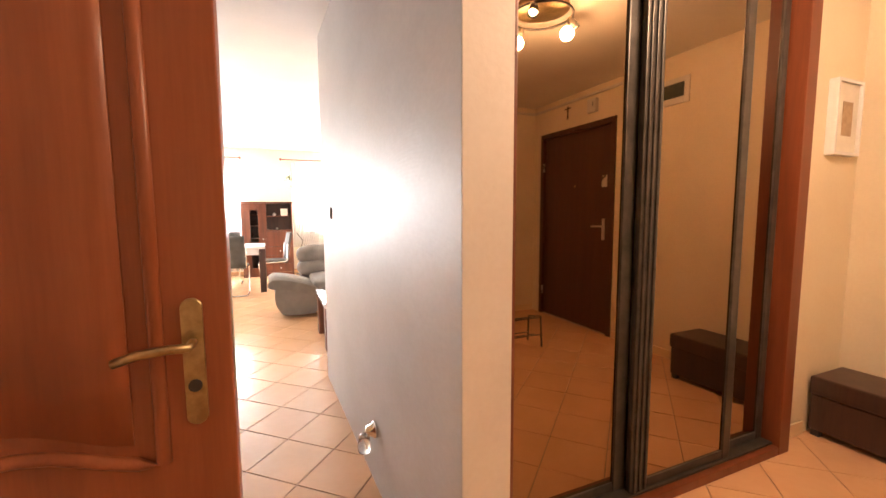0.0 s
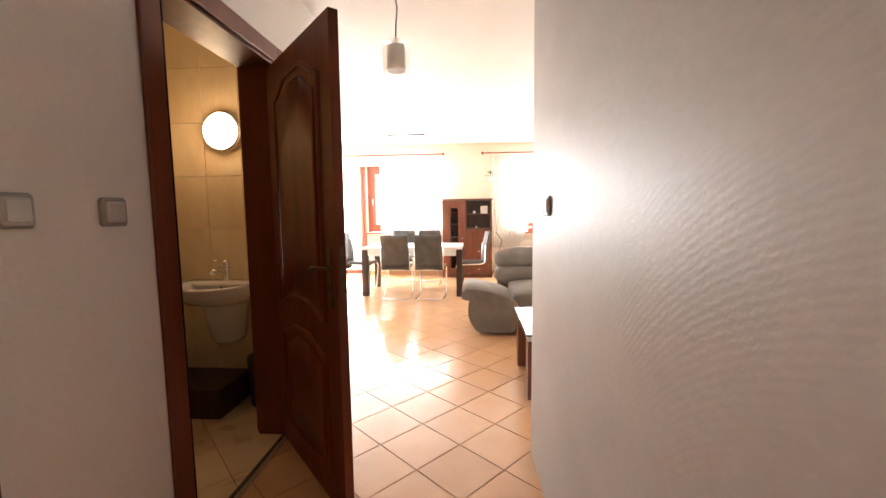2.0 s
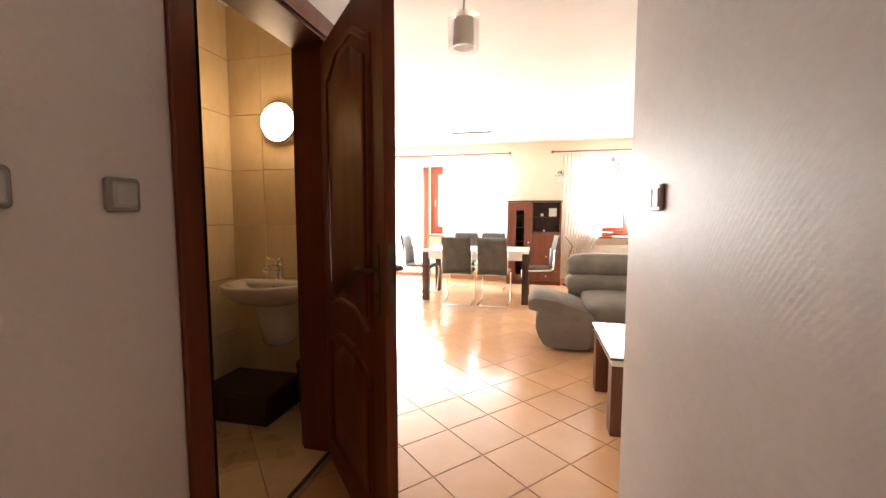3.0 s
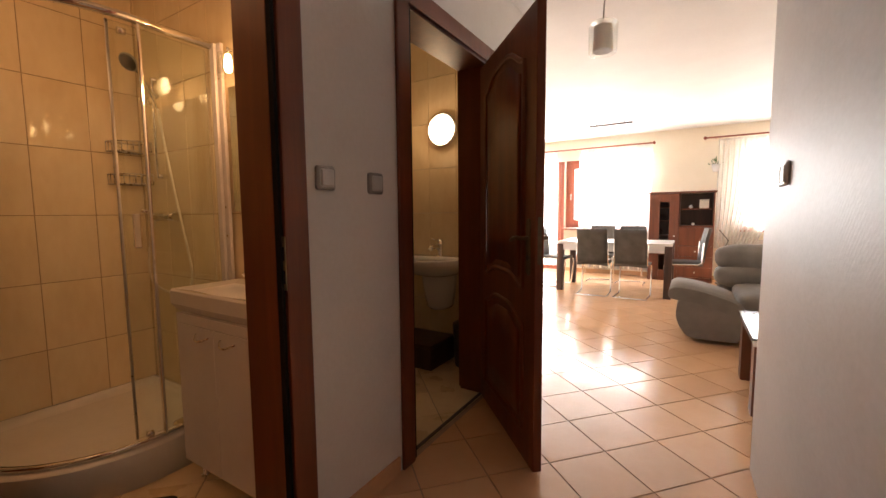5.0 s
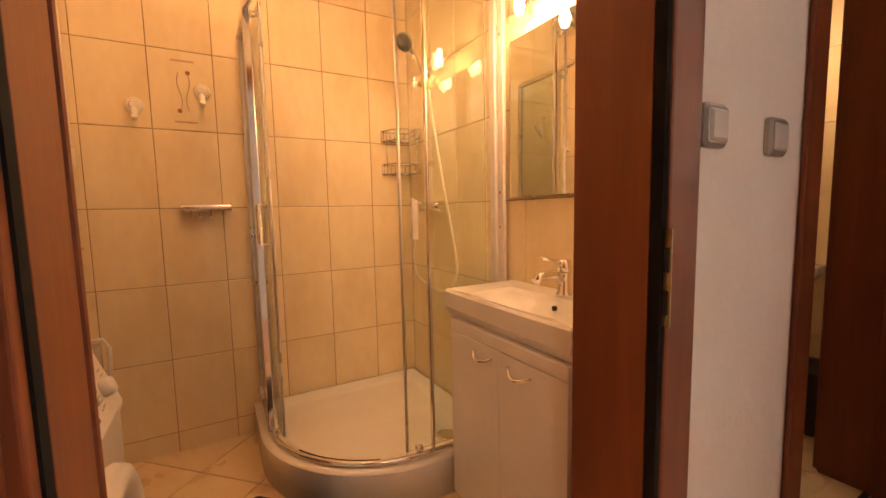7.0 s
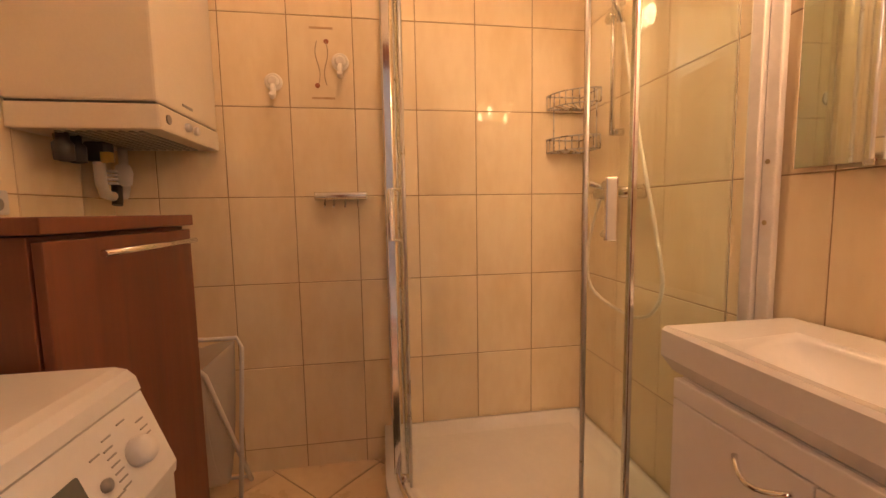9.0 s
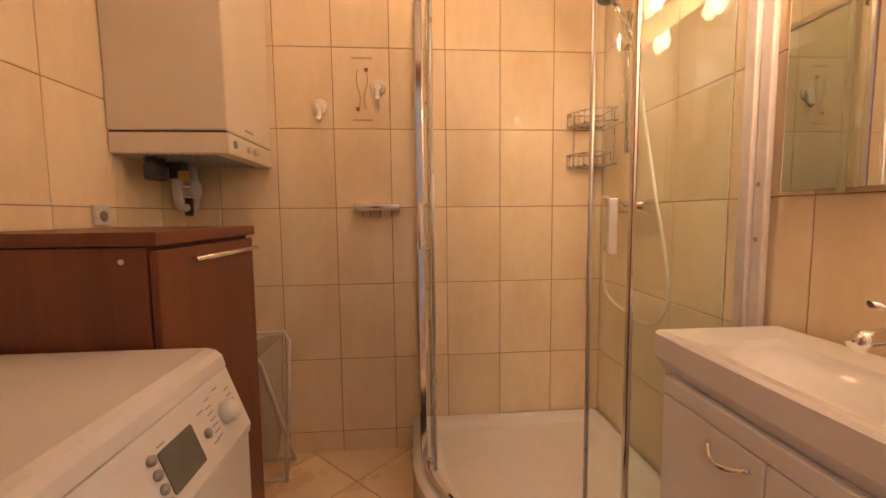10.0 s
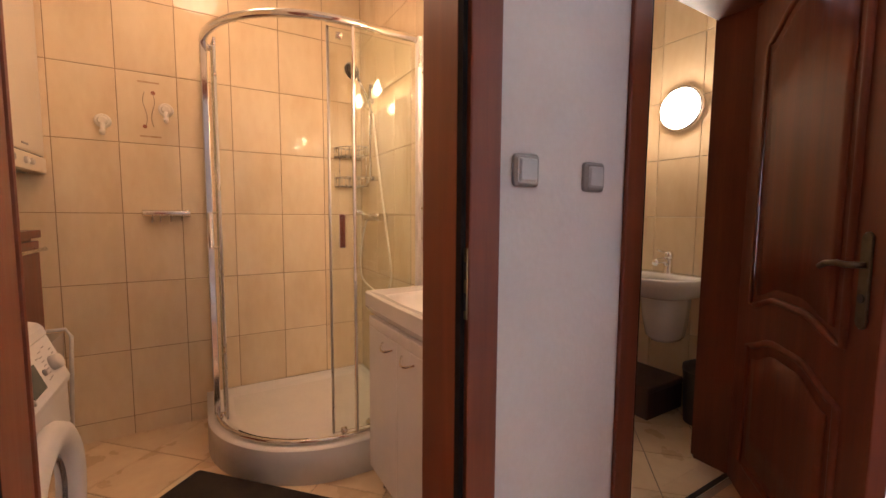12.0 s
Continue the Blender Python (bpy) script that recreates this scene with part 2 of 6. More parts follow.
M["fabric"] = surface("grey_woven_upholstery", (0.162, 0.141, 0.128), (0.235, 0.208, 0.190), 6, 0.9, 0.8, 260)
M["leather"] = surface("dark_grey_faux_leather", (0.075, 0.068, 0.060), (0.12, 0.11, 0.10), 8, 0.55, 0.3, 180)
M["leather"].node_tree.nodes["Principled BSDF"].inputs["Specular IOR Level"].default_value = 0.2
M["rug"] = surface("black_brown_bath_mat", (0.018, 0.012, 0.009), (0.045, 0.030, 0.022), 14, 0.95, 1.0, 240, dist=0.006)
M["leaf"] = surface("green_leaf", (0.05, 0.11, 0.02), (0.12, 0.20, 0.05), 20, 0.5)
M["steel_wire"] = surface("dull_steel_wire", (0.50, 0.48, 0.45), (0.62, 0.60, 0.57), 30, 0.28, metal=1.0)
M["silver_paint"] = surface("silver_painted_plastic", (0.50, 0.49, 0.48), (0.58, 0.57, 0.56), 10, 0.35, metal=0.15)
M["hose"] = surface("pale_hose", (0.70, 0.64, 0.52), (0.80, 0.74, 0.62), 30, 0.35, metal=0.2)
M["paper"] = surface("picture_paper", (0.70, 0.66, 0.58), (0.78, 0.74, 0.66), 12, 0.8)
M["print"] = surface("faded_print", (0.34, 0.24, 0.15), (0.46, 0.34, 0.22), 30, 0.8)
M["decor"] = surface("pale_brown_tile_print", (0.50, 0.33, 0.17), (0.58, 0.40, 0.22), 30, 0.3)
M["petal"] = surface("red_brown_decor", (0.30, 0.09, 0.04), (0.40, 0.14, 0.07), 40, 0.3)
M["mesh_cloth"] = sheer("grey_mesh_cloth", (0.82, 0.78, 0.72), 0.55)
M["curtain"] = sheer("white_voile", (0.92, 0.90, 0.86), 0.45)
M["glass"] = glass("shower_glass")
M["opal"] = sheer("matt_opal_glass", (0.93, 0.89, 0.86), 0.0)
M["pane"] = thin_glass("window_glass")
M["frosted"] = glass("frosted_lamp_glass", (0.95, 0.95, 0.93), 0.25)
M["shade_on"] = thin_glass("clear_ribbed_shade_glass")
M["lamp_on"] = glow("lit_opal_glass", (1.0, 0.78, 0.50), 11)
M["bath_bulb_on"] = glow("lit_warm_bulb", (1.0, 0.58, 0.27), 75)
M["bath_lamp_on"] = glow("lit_warm_opal_glass", (1.0, 0.60, 0.30), 7)
M["bulb_on"] = glow("lit_bulb", (1.0, 0.80, 0.50), 60)
M["outside"] = glow("overcast_brightness", (1.0, 0.98, 0.95), 9.0)

# ---- builders ----


def box(bm, x0, x1, y0, y1, z0, z1, bevel=0.0, seg=2):
    r = bmesh.ops.create_cube(bm, size=1.0)
    vs = r["verts"]
    for v in vs:
        v.co = Vector(((x0 + x1) / 2 + v.co.x * (x1 - x0), (y0 + y1) / 2 + v.co.y * (y1 - y0), (z0 + z1) / 2 + v.co.z * (z1 - z0)))
    if bevel:
        es = {e for v in vs for e in v.link_edges}
        bmesh.ops.bevel(bm, geom=list(es), offset=bevel, segments=seg, profile=0.6, affect="EDGES")
    return bm


def B(*a, **k):
    return box(bmesh.new(), *a, **k)


def tube(bm, pts, r, n=8, closed=False, flat=1.0):
    """A round bar of radius r along the points."""
    pts = [Vector(p) for p in pts]
    rings, count = [], len(pts)
    up = None
    for i, p in enumerate(pts):
        a = pts[i - 1] if (i > 0 or closed) else p
        b = pts[(i + 1) % count] if (i < count - 1 or closed) else p
        d = (b - a).normalized()
        if up is None:
            up = d.orthogonal().normalized()
        side = d.cross(up)
        side = side.normalized() if side.length > 1e-6 else d.orthogonal().normalized()
        up = side.cross(d).normalized()
        rings.append([bm.verts.new(p + r * (math.cos(2 * math.pi * k / n) * side + flat * math.sin(2 * math.pi * k / n) * up)) for k in range(n)])
    for i in range(count if closed else count - 1):
        a, b = rings[i], rings[(i + 1) % count]
        for k in range(n):
            f = bm.faces.new((a[k], a[(k + 1) % n], b[(k + 1) % n], b[k]))
            f.smooth = True
    if not closed:
        bm.faces.new(rings[0][::-1])
        bm.faces.new(rings[-1])
    return bm


def T(pts, r, n=8, closed=False, flat=1.0):
    return tube(bmesh.new(), pts, r, n, closed, flat)


def lathe(bm, profile, m=None, n=24, hollow=False):
    """Turns (radius, height) pairs round z, then moves them by m. hollow: the profile closes on itself, with no end caps."""
    m = m or Matrix()
    rings = []
    for r, z in profile:
        rings.append([bm.verts.new(m @ Vector((r * math.cos(2 * math.pi * k / n), r * math.sin(2 * math.pi * k / n), z))) for k in range(n)])
    for a, b in zip(rings, rings[1:] + (rings[:1] if hollow else [])):
        for k in range(n):
            f = bm.faces.new((a[k], a[(k + 1) % n], b[(k + 1) % n], b[k]))
            f.smooth = True
    if not hollow:
        bm.faces.new(rings[0][::-1])
        bm.faces.new(rings[-1])
    return bm


def L(profile, m=None, n=24, hollow=False):
    return lathe(bmesh.new(), profile, m, n, hollow)


def sheet(bm, grid, thick=None, smooth=True):
    """A surface through rows of points; thick: a vector by which a second skin is moved."""
    rows = [[bm.verts.new(p) for p in row] for row in grid]
    nr, nc = len(rows), len(rows[0])
    for i in range(nr - 1):
        for j in range(nc - 1):
            bm.faces.new((rows[i][j], rows[i][j + 1], rows[i + 1][j + 1], rows[i + 1][j])).smooth = smooth
    if thick is not None:
        back = [[bm.verts.new(v.co + Vector(thick)) for v in row] for row in rows]
        for i in range(nr - 1):
            for j in range(nc - 1):
                bm.faces.new((back[i][j], back[i + 1][j], back[i + 1][j + 1], back[i][j + 1])).smooth = smooth
        rim = [(0, j) for j in range(nc)] + [(i, nc - 1) for i in range(1, nr)] + [(nr - 1, j) for j in range(nc - 2, -1, -1)] + [(i, 0) for i in range(nr - 2, 0, -1)]
        for (a, b), (c, d) in zip(rim, rim[1:] + rim[:1]):
            bm.faces.new((rows[c][d], rows[a][b], back[a][b], back[c][d]))
    return bm


def prism(bm, outline, z0, z1, rim=0.0):
    """An outline in x, y raised from z0 to z1, its upper edge eased by rim."""
    low = [bm.verts.new((x, y, z0)) for x, y in outline]
    if rim:
        c = Vector((sum(p[0] for p in outline) / len(outline), sum(p[1] for p in outline) / len(outline)))
        mid = [bm.verts.new((x, y, z1 - rim)) for x, y in outline]
        top = []
        for x, y in outline:
            d = Vector((x, y)) - c
            d = d * (1 - rim * 1.4 / max(d.length, 1e-4))
            top.append(bm.verts.new((c.x + d.x, c.y + d.y, z1)))
        rings = [low, mid, top]
    else:
        rings = [low, [bm.verts.new((x, y, z1)) for x, y in outline]]
    n = len(outline)
    for a, b in zip(rings, rings[1:]):
        for k in range(n):
            bm.faces.new((a[k], a[(k + 1) % n], b[(k + 1) % n], b[k]))
    bm.faces.new(rings[-1])
    bm.faces.new(low[::-1])
    return bm


def mesh_of(name, bm, material):
    me = bpy.data.meshes.new(name)
    bmesh.ops.recalc_face_normals(bm, faces=bm.faces[:])
    bm.to_mesh(me)
    bm.free()
    me.materials.append(material)
    return me


def base_of(ob):
    at = Vector()
    while ob:
        at += ob.location
        ob = ob.parent
    return at


def part(name, bm, material, parent, label=""):
    """Links a bmesh, given in world metres, as one mesh under a thing or a part."""
    bmesh.ops.translate(bm, verts=bm.verts[:], vec=-base_of(parent))
    ob = new(name, mesh_of(name, bm, material))
    ob.parent = parent
    if label:
        tagged(ob, label)
    return ob


def thing(name, at, label, category, group=""):
    ob = new(name)
    ob.location = at
    ob.empty_display_size = 0.1
    return tagged(ob, label, category, group)


def solid(name, bm, material, label, category, kind="", at=(0, 0, 0)):
    bmesh.ops.translate(bm, verts=bm.verts[:], vec=-Vector(at))
    ob = new(name, mesh_of(name, bm, material))
    ob.location = at
    return tagged(ob, label, category, kind=kind)


def structure(name, boxes, material, label, category="wall"):
    bm = bmesh.new()
    for b in boxes:
        box(bm, *b)
    return solid(name, bm, material, label, category, "structure")

# ---- large structure ----
structure("floor", [(LX0 - 0.15, LX1 + 0.15, HY - 0.15, LY + 0.3, -0.15, -0.004)], M["grout"], "brown grout bed under the floor tiles", "floor")
structure("ceiling", [(LX0 - 0.15, LX1 + 0.15, HY - 0.15, LY + 0.3, CEIL, CEIL + 0.15)], M["ceiling"], "plain white painted ceiling", "ceiling")

# bathroom wall with the two doorways
D1, D2, DH = (1.443, 2.21), (2.92, 3.72), 2.03
JW = 0.035
wall_doors = structure("wall_bathroom", [
    (XB, XC, HY, D1[0] - JW, 0, CEIL), (XB, XC, D1[1] + JW, D2[0] - JW, 0, CEIL), (XB, XC, D2[1] + JW, 4.36, 0, CEIL),
    (XB, XC, D1[0] - JW, D1[1] + JW, DH + JW, CEIL), (XB, XC, D2[0] - JW, D2[1] + JW, DH + JW, CEIL)],
    M["wall_white"], "white painted corridor wall with two doorways")
# the partition stands a little askew
solid("wall_partition", prism(bmesh.new(), [(1.036, 1.347), (1.183, 1.347), (1.183, Y_END), (XR, Y_END)], 0, CEIL), M["wall_grey"], "silvery grey structured painted partition wall", "wall", "structure")
structure("wall_hall_side", [(1.184, LX1 + 0.15, Y_END - 0.13, Y_END, 0, CEIL), (3.14, HX, Y_WARD + 0.06, Y_WARD + 0.2, 0, CEIL),
                             (1.184, 3.14, 2.32, 2.42, 0, CEIL), (3.14, 3.24, Y_WARD + 0.2, 2.42, 0, CEIL)], M["wall_hall"], "warm cream painted hall wall")
structure("wall_entry", [(HX, HX + 0.15, HY, -1.26, 0, CEIL), (HX, HX + 0.15, -0.08, Y_WARD + 0.2, 0, CEIL), (HX, HX + 0.15, -1.26, -0.08, 2.2, CEIL)],
          M["wall_hall"], "warm cream painted wall round the entry door")
structure("wall_hall_end", [(XB, HX + 0.15, HY - 0.15, HY, 0, CEIL)], M["wall_hall"], "warm cream painted end wall of the hall")
structure("wall_living_left", [(LX0 - 0.15, LX0, 4.22, LY, 0, CEIL)], M["wall_cream"], "cream painted living room wall")
structure("wall_living_right", [(LX1, LX1 + 0.15, Y_END, LY, 0, CEIL)], M["wall_cream"], "cream painted living room wall")
structure("wall_toilet_back", [(LX0 - 0.15, XB, 4.22, 4.36, 0, CEIL)], M["wall_white"], "white painted wall between toilet and living room")
structure("wall_toilet_side", [(WX - 0.14, WX + 0.0085, WY0, WY1, 0, CEIL)], M["grout_wall"], "tiled side wall of the toilet")
structure("wall_toilet_bath", [(BX - 0.14, XB, BY1 + 0.0015, WY0, 0, CEIL)], M["grout_wall"], "tiled wall between bathroom and toilet")
structure("wall_bath_back", [(BX - 0.14, BX + 0.0085, BY0 - 0.14, BY1 + 0.0015, 0, CEIL)], M["grout_wall"], "tiled back wall of the bathroom")
structure("wall_bath_left", [(BX + 0.0085, XB, BY0 - 0.14, BY0 + 0.0085, 0, CEIL)], M["grout_wall"], "tiled side wall of the bathroom")
# living room window wall: balcony door, window, second window
W0, W1, W2 = (-2.32, -1.44), (-1.42, 0.10), (1.40, 2.95)
SILL, HEAD = 0.86, 2.16
structure("wall_window", [
    (LX0, W0[0], LY, LY + 0.3, 0, CEIL), (W0[0], W2[1], LY, LY + 0.3, HEAD, CEIL), (W0[1], W1[0], LY, LY + 0.3, 0, HEAD),
    (W1[0], W1[1], LY, LY + 0.3, 0, SILL), (W1[1], W2[0], LY, LY + 0.3, 0, HEAD), (W2[0], W2[1], LY, LY + 0.3, 0, SILL), (W2[1], LX1, LY, LY + 0.3, 0, CEIL)],
    M["wall_cream"], "cream painted window wall")
structure("backdrop", [(-14, 16, 17.0, 17.1, -2, 9)], M["outside"], "plain bright overcast distance", "backdrop")


def window(name, x0, x1, z0, z1, label, split=True):
    w = tagged(thing(name, (x0, LY + 0.1, z0), label, "window"), kind="structure")
    y0, y1, s = LY + 0.06, LY + 0.13, 0.075
    bm = bmesh.new()
    for b in ((x0, x0 + s, z0, z1), (x1 - s, x1, z0, z1), (x0 + s, x1 - s, z0, z0 + s), (x0 + s, x1 - s, z1 - s, z1)):
        box(bm, b[0], b[1], y0, y1, b[2], b[3], 0.006)
    part("window_frame", bm, M["win_wood"], w)
    halves = ((x0 + s, (x0 + x1) / 2), ((x0 + x1) / 2, x1 - s)) if split else ((x0 + s, x1 - s),)
    for a, b in halves:
        bm = bmesh.new()
        q = 0.085
        for c in ((a, a + q, z0 + s, z1 - s), (b - q, b, z0 + s, z1 - s), (a + q, b - q, z0 + s, z0 + s + q), (a + q, b - q, z1 - s - q, z1 - s)):
            box(bm, c[0], c[1], y0 - 0.02, y1 - 0.02, c[2], c[3], 0.008)
        sash = part("sash", bm, M["win_wood"], w)
        p = part("pane", B(a + q, b - q, y0 + 0.02, y0 + 0.028, z0 + s + q, z1 - s - q), M["pane"], sash)
        p.visible_shadow = False
    part("handle", T([(x0 + s + 0.035, y0 - 0.02, (z0 + z1) / 2), (x0 + s + 0.035, y0 - 0.06, (z0 + z1) / 2), (x0 + s + 0.035, y0 - 0.06, (z0 + z1) / 2 - 0.11)], 0.009), M["alu"], w, "silver window handle")
    if z0 > 0.3:
        part("window_sill", B(x0 - 0.05, x1 + 0.05, LY - 0.12, LY + 0.06, z0 - 0.035, z0 - 0.002, 0.01), M["win_wood"], w)
    return w


window("window_1", *W1, SILL, HEAD, "red-brown wooden window behind white voile")
window("window_2", *W2, SILL, HEAD, "red-brown wooden window over the radiator")
window("door_balcony", *W0, 0.02, HEAD, "red-brown wooden glazed balcony door", split=False)


# ---- door frames and doors ----
def frame_set(name, y0, y1, z1, label, out=0.016, XB=XB):
    """A wrap-round frame in the bathroom wall: lining, casings on both faces, black seal."""
    f = tagged(thing(name, (XC, (y0 + y1) / 2, 0), label, "door frame"), kind="structure")
    for a, b in ((y0 - JW, y0), (y1, y1 + JW)):
        part("jamb", B(XB, XC + out - 0.016, a, b, 0, z1 + JW, 0.003), M["frame_wood"], f)
    part("head", B(XB, XC + out - 0.016, y0, y1, z1, z1 + JW, 0.003), M["frame_wood"], f)
    c = 0.085
    for xa, xb in ((XC + 0.001, XC + out), (XB - 0.016, XB - 0.001)):
        lip = 0.012 if xa > XC else -0.005
        part("casing", B(xa, xb, y0 - JW - c + 0.02, y0 - lip, 0, z1 + JW + c - 0.02, 0.006), M["frame_wood"], f)
        part("casing", B(xa, xb, y1 + 0.012, y1 + JW + c - 0.02, 0, z1 + JW + c - 0.02, 0.006), M["frame_wood"], f)
        part("casing", B(xa, xb, y0 - 0.012, y1 + 0.012, z1 + 0.012, z1 + JW + c - 0.02, 0.006), M["frame_wood"], f)
    for ya, yb, sh in ((y0, y0 + (0.003 if out > 0.03 else 0.012), -0.022 if out > 0.03 else 0.0), (y1 - 0.012, y1, 0.018 if out > 0.03 else 0.0)):
        part("stop", B(XB + 0.01, XC + out - 0.036 + sh, ya, yb, 0, z1, 0.001), M["frame_wood"], f)
        part("seal", B(XC + out - 0.034 + sh, XC + out - 0.014 + sh, ya, yb, 0, z1), M["seal"], f, "black rubber seal")
    return f


frame1 = frame_set("door_frame_1", *D1, DH, "mahogany door frame of the bathroom", 0.046)
frame2 = frame_set("door_frame_2", *D2, DH, "mahogany door frame of the toilet", XB=-0.56)
structure("wall_toilet_front", [(-0.56, XB, WY0, D2[0] - JW, 0, CEIL), (-0.56, XB, D2[1] + JW, WY1, 0, CEIL), (-0.56, XB, D2[0] - JW, D2[1] + JW, DH + JW, CEIL)], M["wall_white"], "white painted inner face of the toilet front wall")
structure("wall_partition_end", [(1.037, 1.182, 1.342, 1.3465, 0, CEIL)], M["wall_white"], "white painted end of the grey partition wall")


def edge_curve(u0, u1, z, rise, n=14):
    pts = []
    for i in range(n + 1):
        s = i / n
        k = min(1.0, min(s, 1 - s) / 0.36)
        pts.append((u0 + (u1 - u0) * s, z + rise * k * k * (3 - 2 * k)))
    return pts


def door_leaf(name, width, material, label, metal):
    """Leaf along +x from its hinge edge, faces at y = 0 and y = 0.04, panels on both faces."""
    d = thing(name, (0, 0, 0), label, "door")
    hgt = 2.005
    part("leaf", B(0, width, 0, 0.04, 0.008, hgt, 0.004), material, d)
    s = 0.125
    panels = [(s, width - s, 0.81, 1.81, 0.05, 0.085), (s, width - s, 0.15, 0.645, 0.0, 0.06)]
    for ya, sg in ((0.0, -1), (0.04, 1)):
        for u0, u1, z0, z1, r0, r1 in panels:
            low, top = edge_curve(u0, u1, z0, r0), edge_curve(u0, u1, z1, r1)
            ring = [(u, ya + sg * 0.002, z) for u, z in low] + [(u, ya + sg * 0.002, z) for u, z in top[::-1]]
            part("moulding", T(ring, 0.013, 8, True, 0.8), material, d)
            fl, ft = edge_curve(u0 + 0.045, u1 - 0.045, z0 + 0.045, r0), edge_curve(u0 + 0.045, u1 - 0.045, z1 - 0.045, r1)
            bm = bmesh.new()
            grid = [[(a[0], ya + sg * 0.005, a[1] + (b[1] - a[1]) * k / 4) for a, b in zip(fl, ft)] for k in range(5)]
            sheet(bm, grid, (0, -sg * 0.006, 0))
            part("panel", bm, material, d)
    for ya, sg in ((0.0, -1), (0.04, 1)):
        u = width - 0.065
        bm = bmesh.new()
        out = [(u + 0.019 * math.cos(a), 1.0 + (0.105 if math.sin(a) > 0 else -0.105) + 0.019 * math.sin(a)) for a in [2 * math.pi * k / 20 for k in range(20)]]
        prism(bm, out, 0, 0.006, 0.002)
        bmesh.ops.transform(bm, matrix=Matrix(((1, 0, 0, 0), (0, 0, sg, ya), (0, 1, 0, 0), (0, 0, 0, 1))), verts=bm.verts[:])
        plate = part("handle_plate", bm, metal, d, "aged brass handle plate")
        y = ya + sg * 0.045
        part("lever", T([(u, ya, 1.04), (u, y * 0.5 + ya * 0.5, 1.04), (u, y, 1.04), (u - 0.03, y + sg * 0.004, 1.042), (u - 0.08, y, 1.036), (u - 0.115, y - sg * 0.004, 1.024)], 0.0085, 8), metal, plate)
        part("keyhole", T([(u, ya + sg * 0.005, 0.955), (u, ya + sg * 0.0095, 0.955)], 0.012, 12), M["dark_plastic"], plate)
    part("lock_plate", B(width - 0.0005, width + 0.001, 0.011, 0.029, 0.93, 1.13), metal, d)
    for z in (0.25, 1.75):
        part("hinge", T([(-0.004, 0.045, z - 0.045), (-0.004, 0.045, z + 0.045)], 0.008, 10), metal, d)
    return d


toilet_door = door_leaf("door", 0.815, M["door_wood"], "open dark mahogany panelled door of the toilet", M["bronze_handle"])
toilet_door.matrix_basis = pose(XC - 0.005, D2[1] - 0.005, 0, 0, 0, -47.5) @ pose(0, -0.04, 0)
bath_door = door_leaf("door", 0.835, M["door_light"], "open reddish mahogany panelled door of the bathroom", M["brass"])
bath_door.matrix_basis = pose(XC + 0.05, D1[0] - 0.038, 0, 0, 0, -3) @ pose(0, -0.04, 0)

# ---- bathroom ----


def xz(bm, y, sg=1):
    """Turns an outline raised along z so that it lies in x, z and rises along y."""
    bmesh.ops.transform(bm, matrix=Matrix(((1, 0, 0, 0), (0, 0, sg, y), (0, 1, 0, 0), (0, 0, 0, 1))), verts=bm.verts[:])
    return bm


def yz(bm, x, sg=1):
    bmesh.ops.transform(bm, matrix=Matrix(((0, 0, sg, x), (1, 0, 0, 0), (0, 1, 0, 0), (0, 0, 0, 1))), verts=bm.verts[:])
    return bm


def disc(cx, cy, r, n=20):
    return [(cx + r * math.cos(2 * math.pi * k / n), cy + r * math.sin(2 * math.pi * k / n)) for k in range(n)]


def rounded(x0, x1, y0, y1, r, n=5):
    pts = []
    for cx, cy, a0 in ((x1 - r, y1 - r, 0), (x0 + r, y1 - r, 90), (x0 + r, y0 + r, 180), (x1 - r, y0 + r, 270)):
        pts += [(cx + r * math.cos(radians(a0 + 90 * k / n)), cy + r * math.sin(radians(a0 + 90 * k / n))) for k in range(n + 1)]
    return pts


SX, SY, SR = -1.25, 1.715, 0.55       # shower tray: outer lines and corner radius
SCX, SCY = SX - SR, SY + SR


def shower_path(inset, a0=-90, a1=0, flat0=None, flat1=None, n=16):
    """Points along the quadrant front, moved in by inset: flat part, arc from a0 to a1 degrees, flat part."""
    r = SR - inset
    pts = []
    if flat0 is not None:
        pts.append((flat0, SY + inset))
    pts += [(SCX + r * math.cos(radians(a0 + (a1 - a0) * k / n)), SCY + r * math.sin(radians(a0 + (a1 - a0) * k / n))) for k in range(n + 1)]
    if flat1 is not None:
        pts.append((SX - inset, flat1))
    return pts


def glass_wall(pts, z0, z1, name, parent, label=""):
    bm = bmesh.new()
    out, t = [], 0.005
    for i, p in enumerate(pts):
        a, b = pts[max(i - 1, 0)], pts[min(i + 1, len(pts) - 1)]
        d = Vector((b[0] - a[0], b[1] - a[1])).normalized()
        out.append((p[0] - d.y * t, p[1] + d.x * t))
    ring = list(pts) + out[::-1]
    low = [bm.verts.new((x, y, z0)) for x, y in ring]
    top = [bm.verts.new((x, y, z1)) for x, y in ring]
    n, h = len(ring), len(pts)
    for k in range(n):
        bm.faces.new((low[k], low[(k + 1) % n], top[(k + 1) % n], top[k]))
    for k in range(h - 1):
        bm.faces.new((low[k], low[n - 1 - k], low[n - 2 - k], low[k + 1]))
        bm.faces.new((top[k], top[k + 1], top[n - 2 - k], top[n - 1 - k]))
    g = part(name, bm, M["glass"], parent, label)
    g.visible_shadow = False
    return g


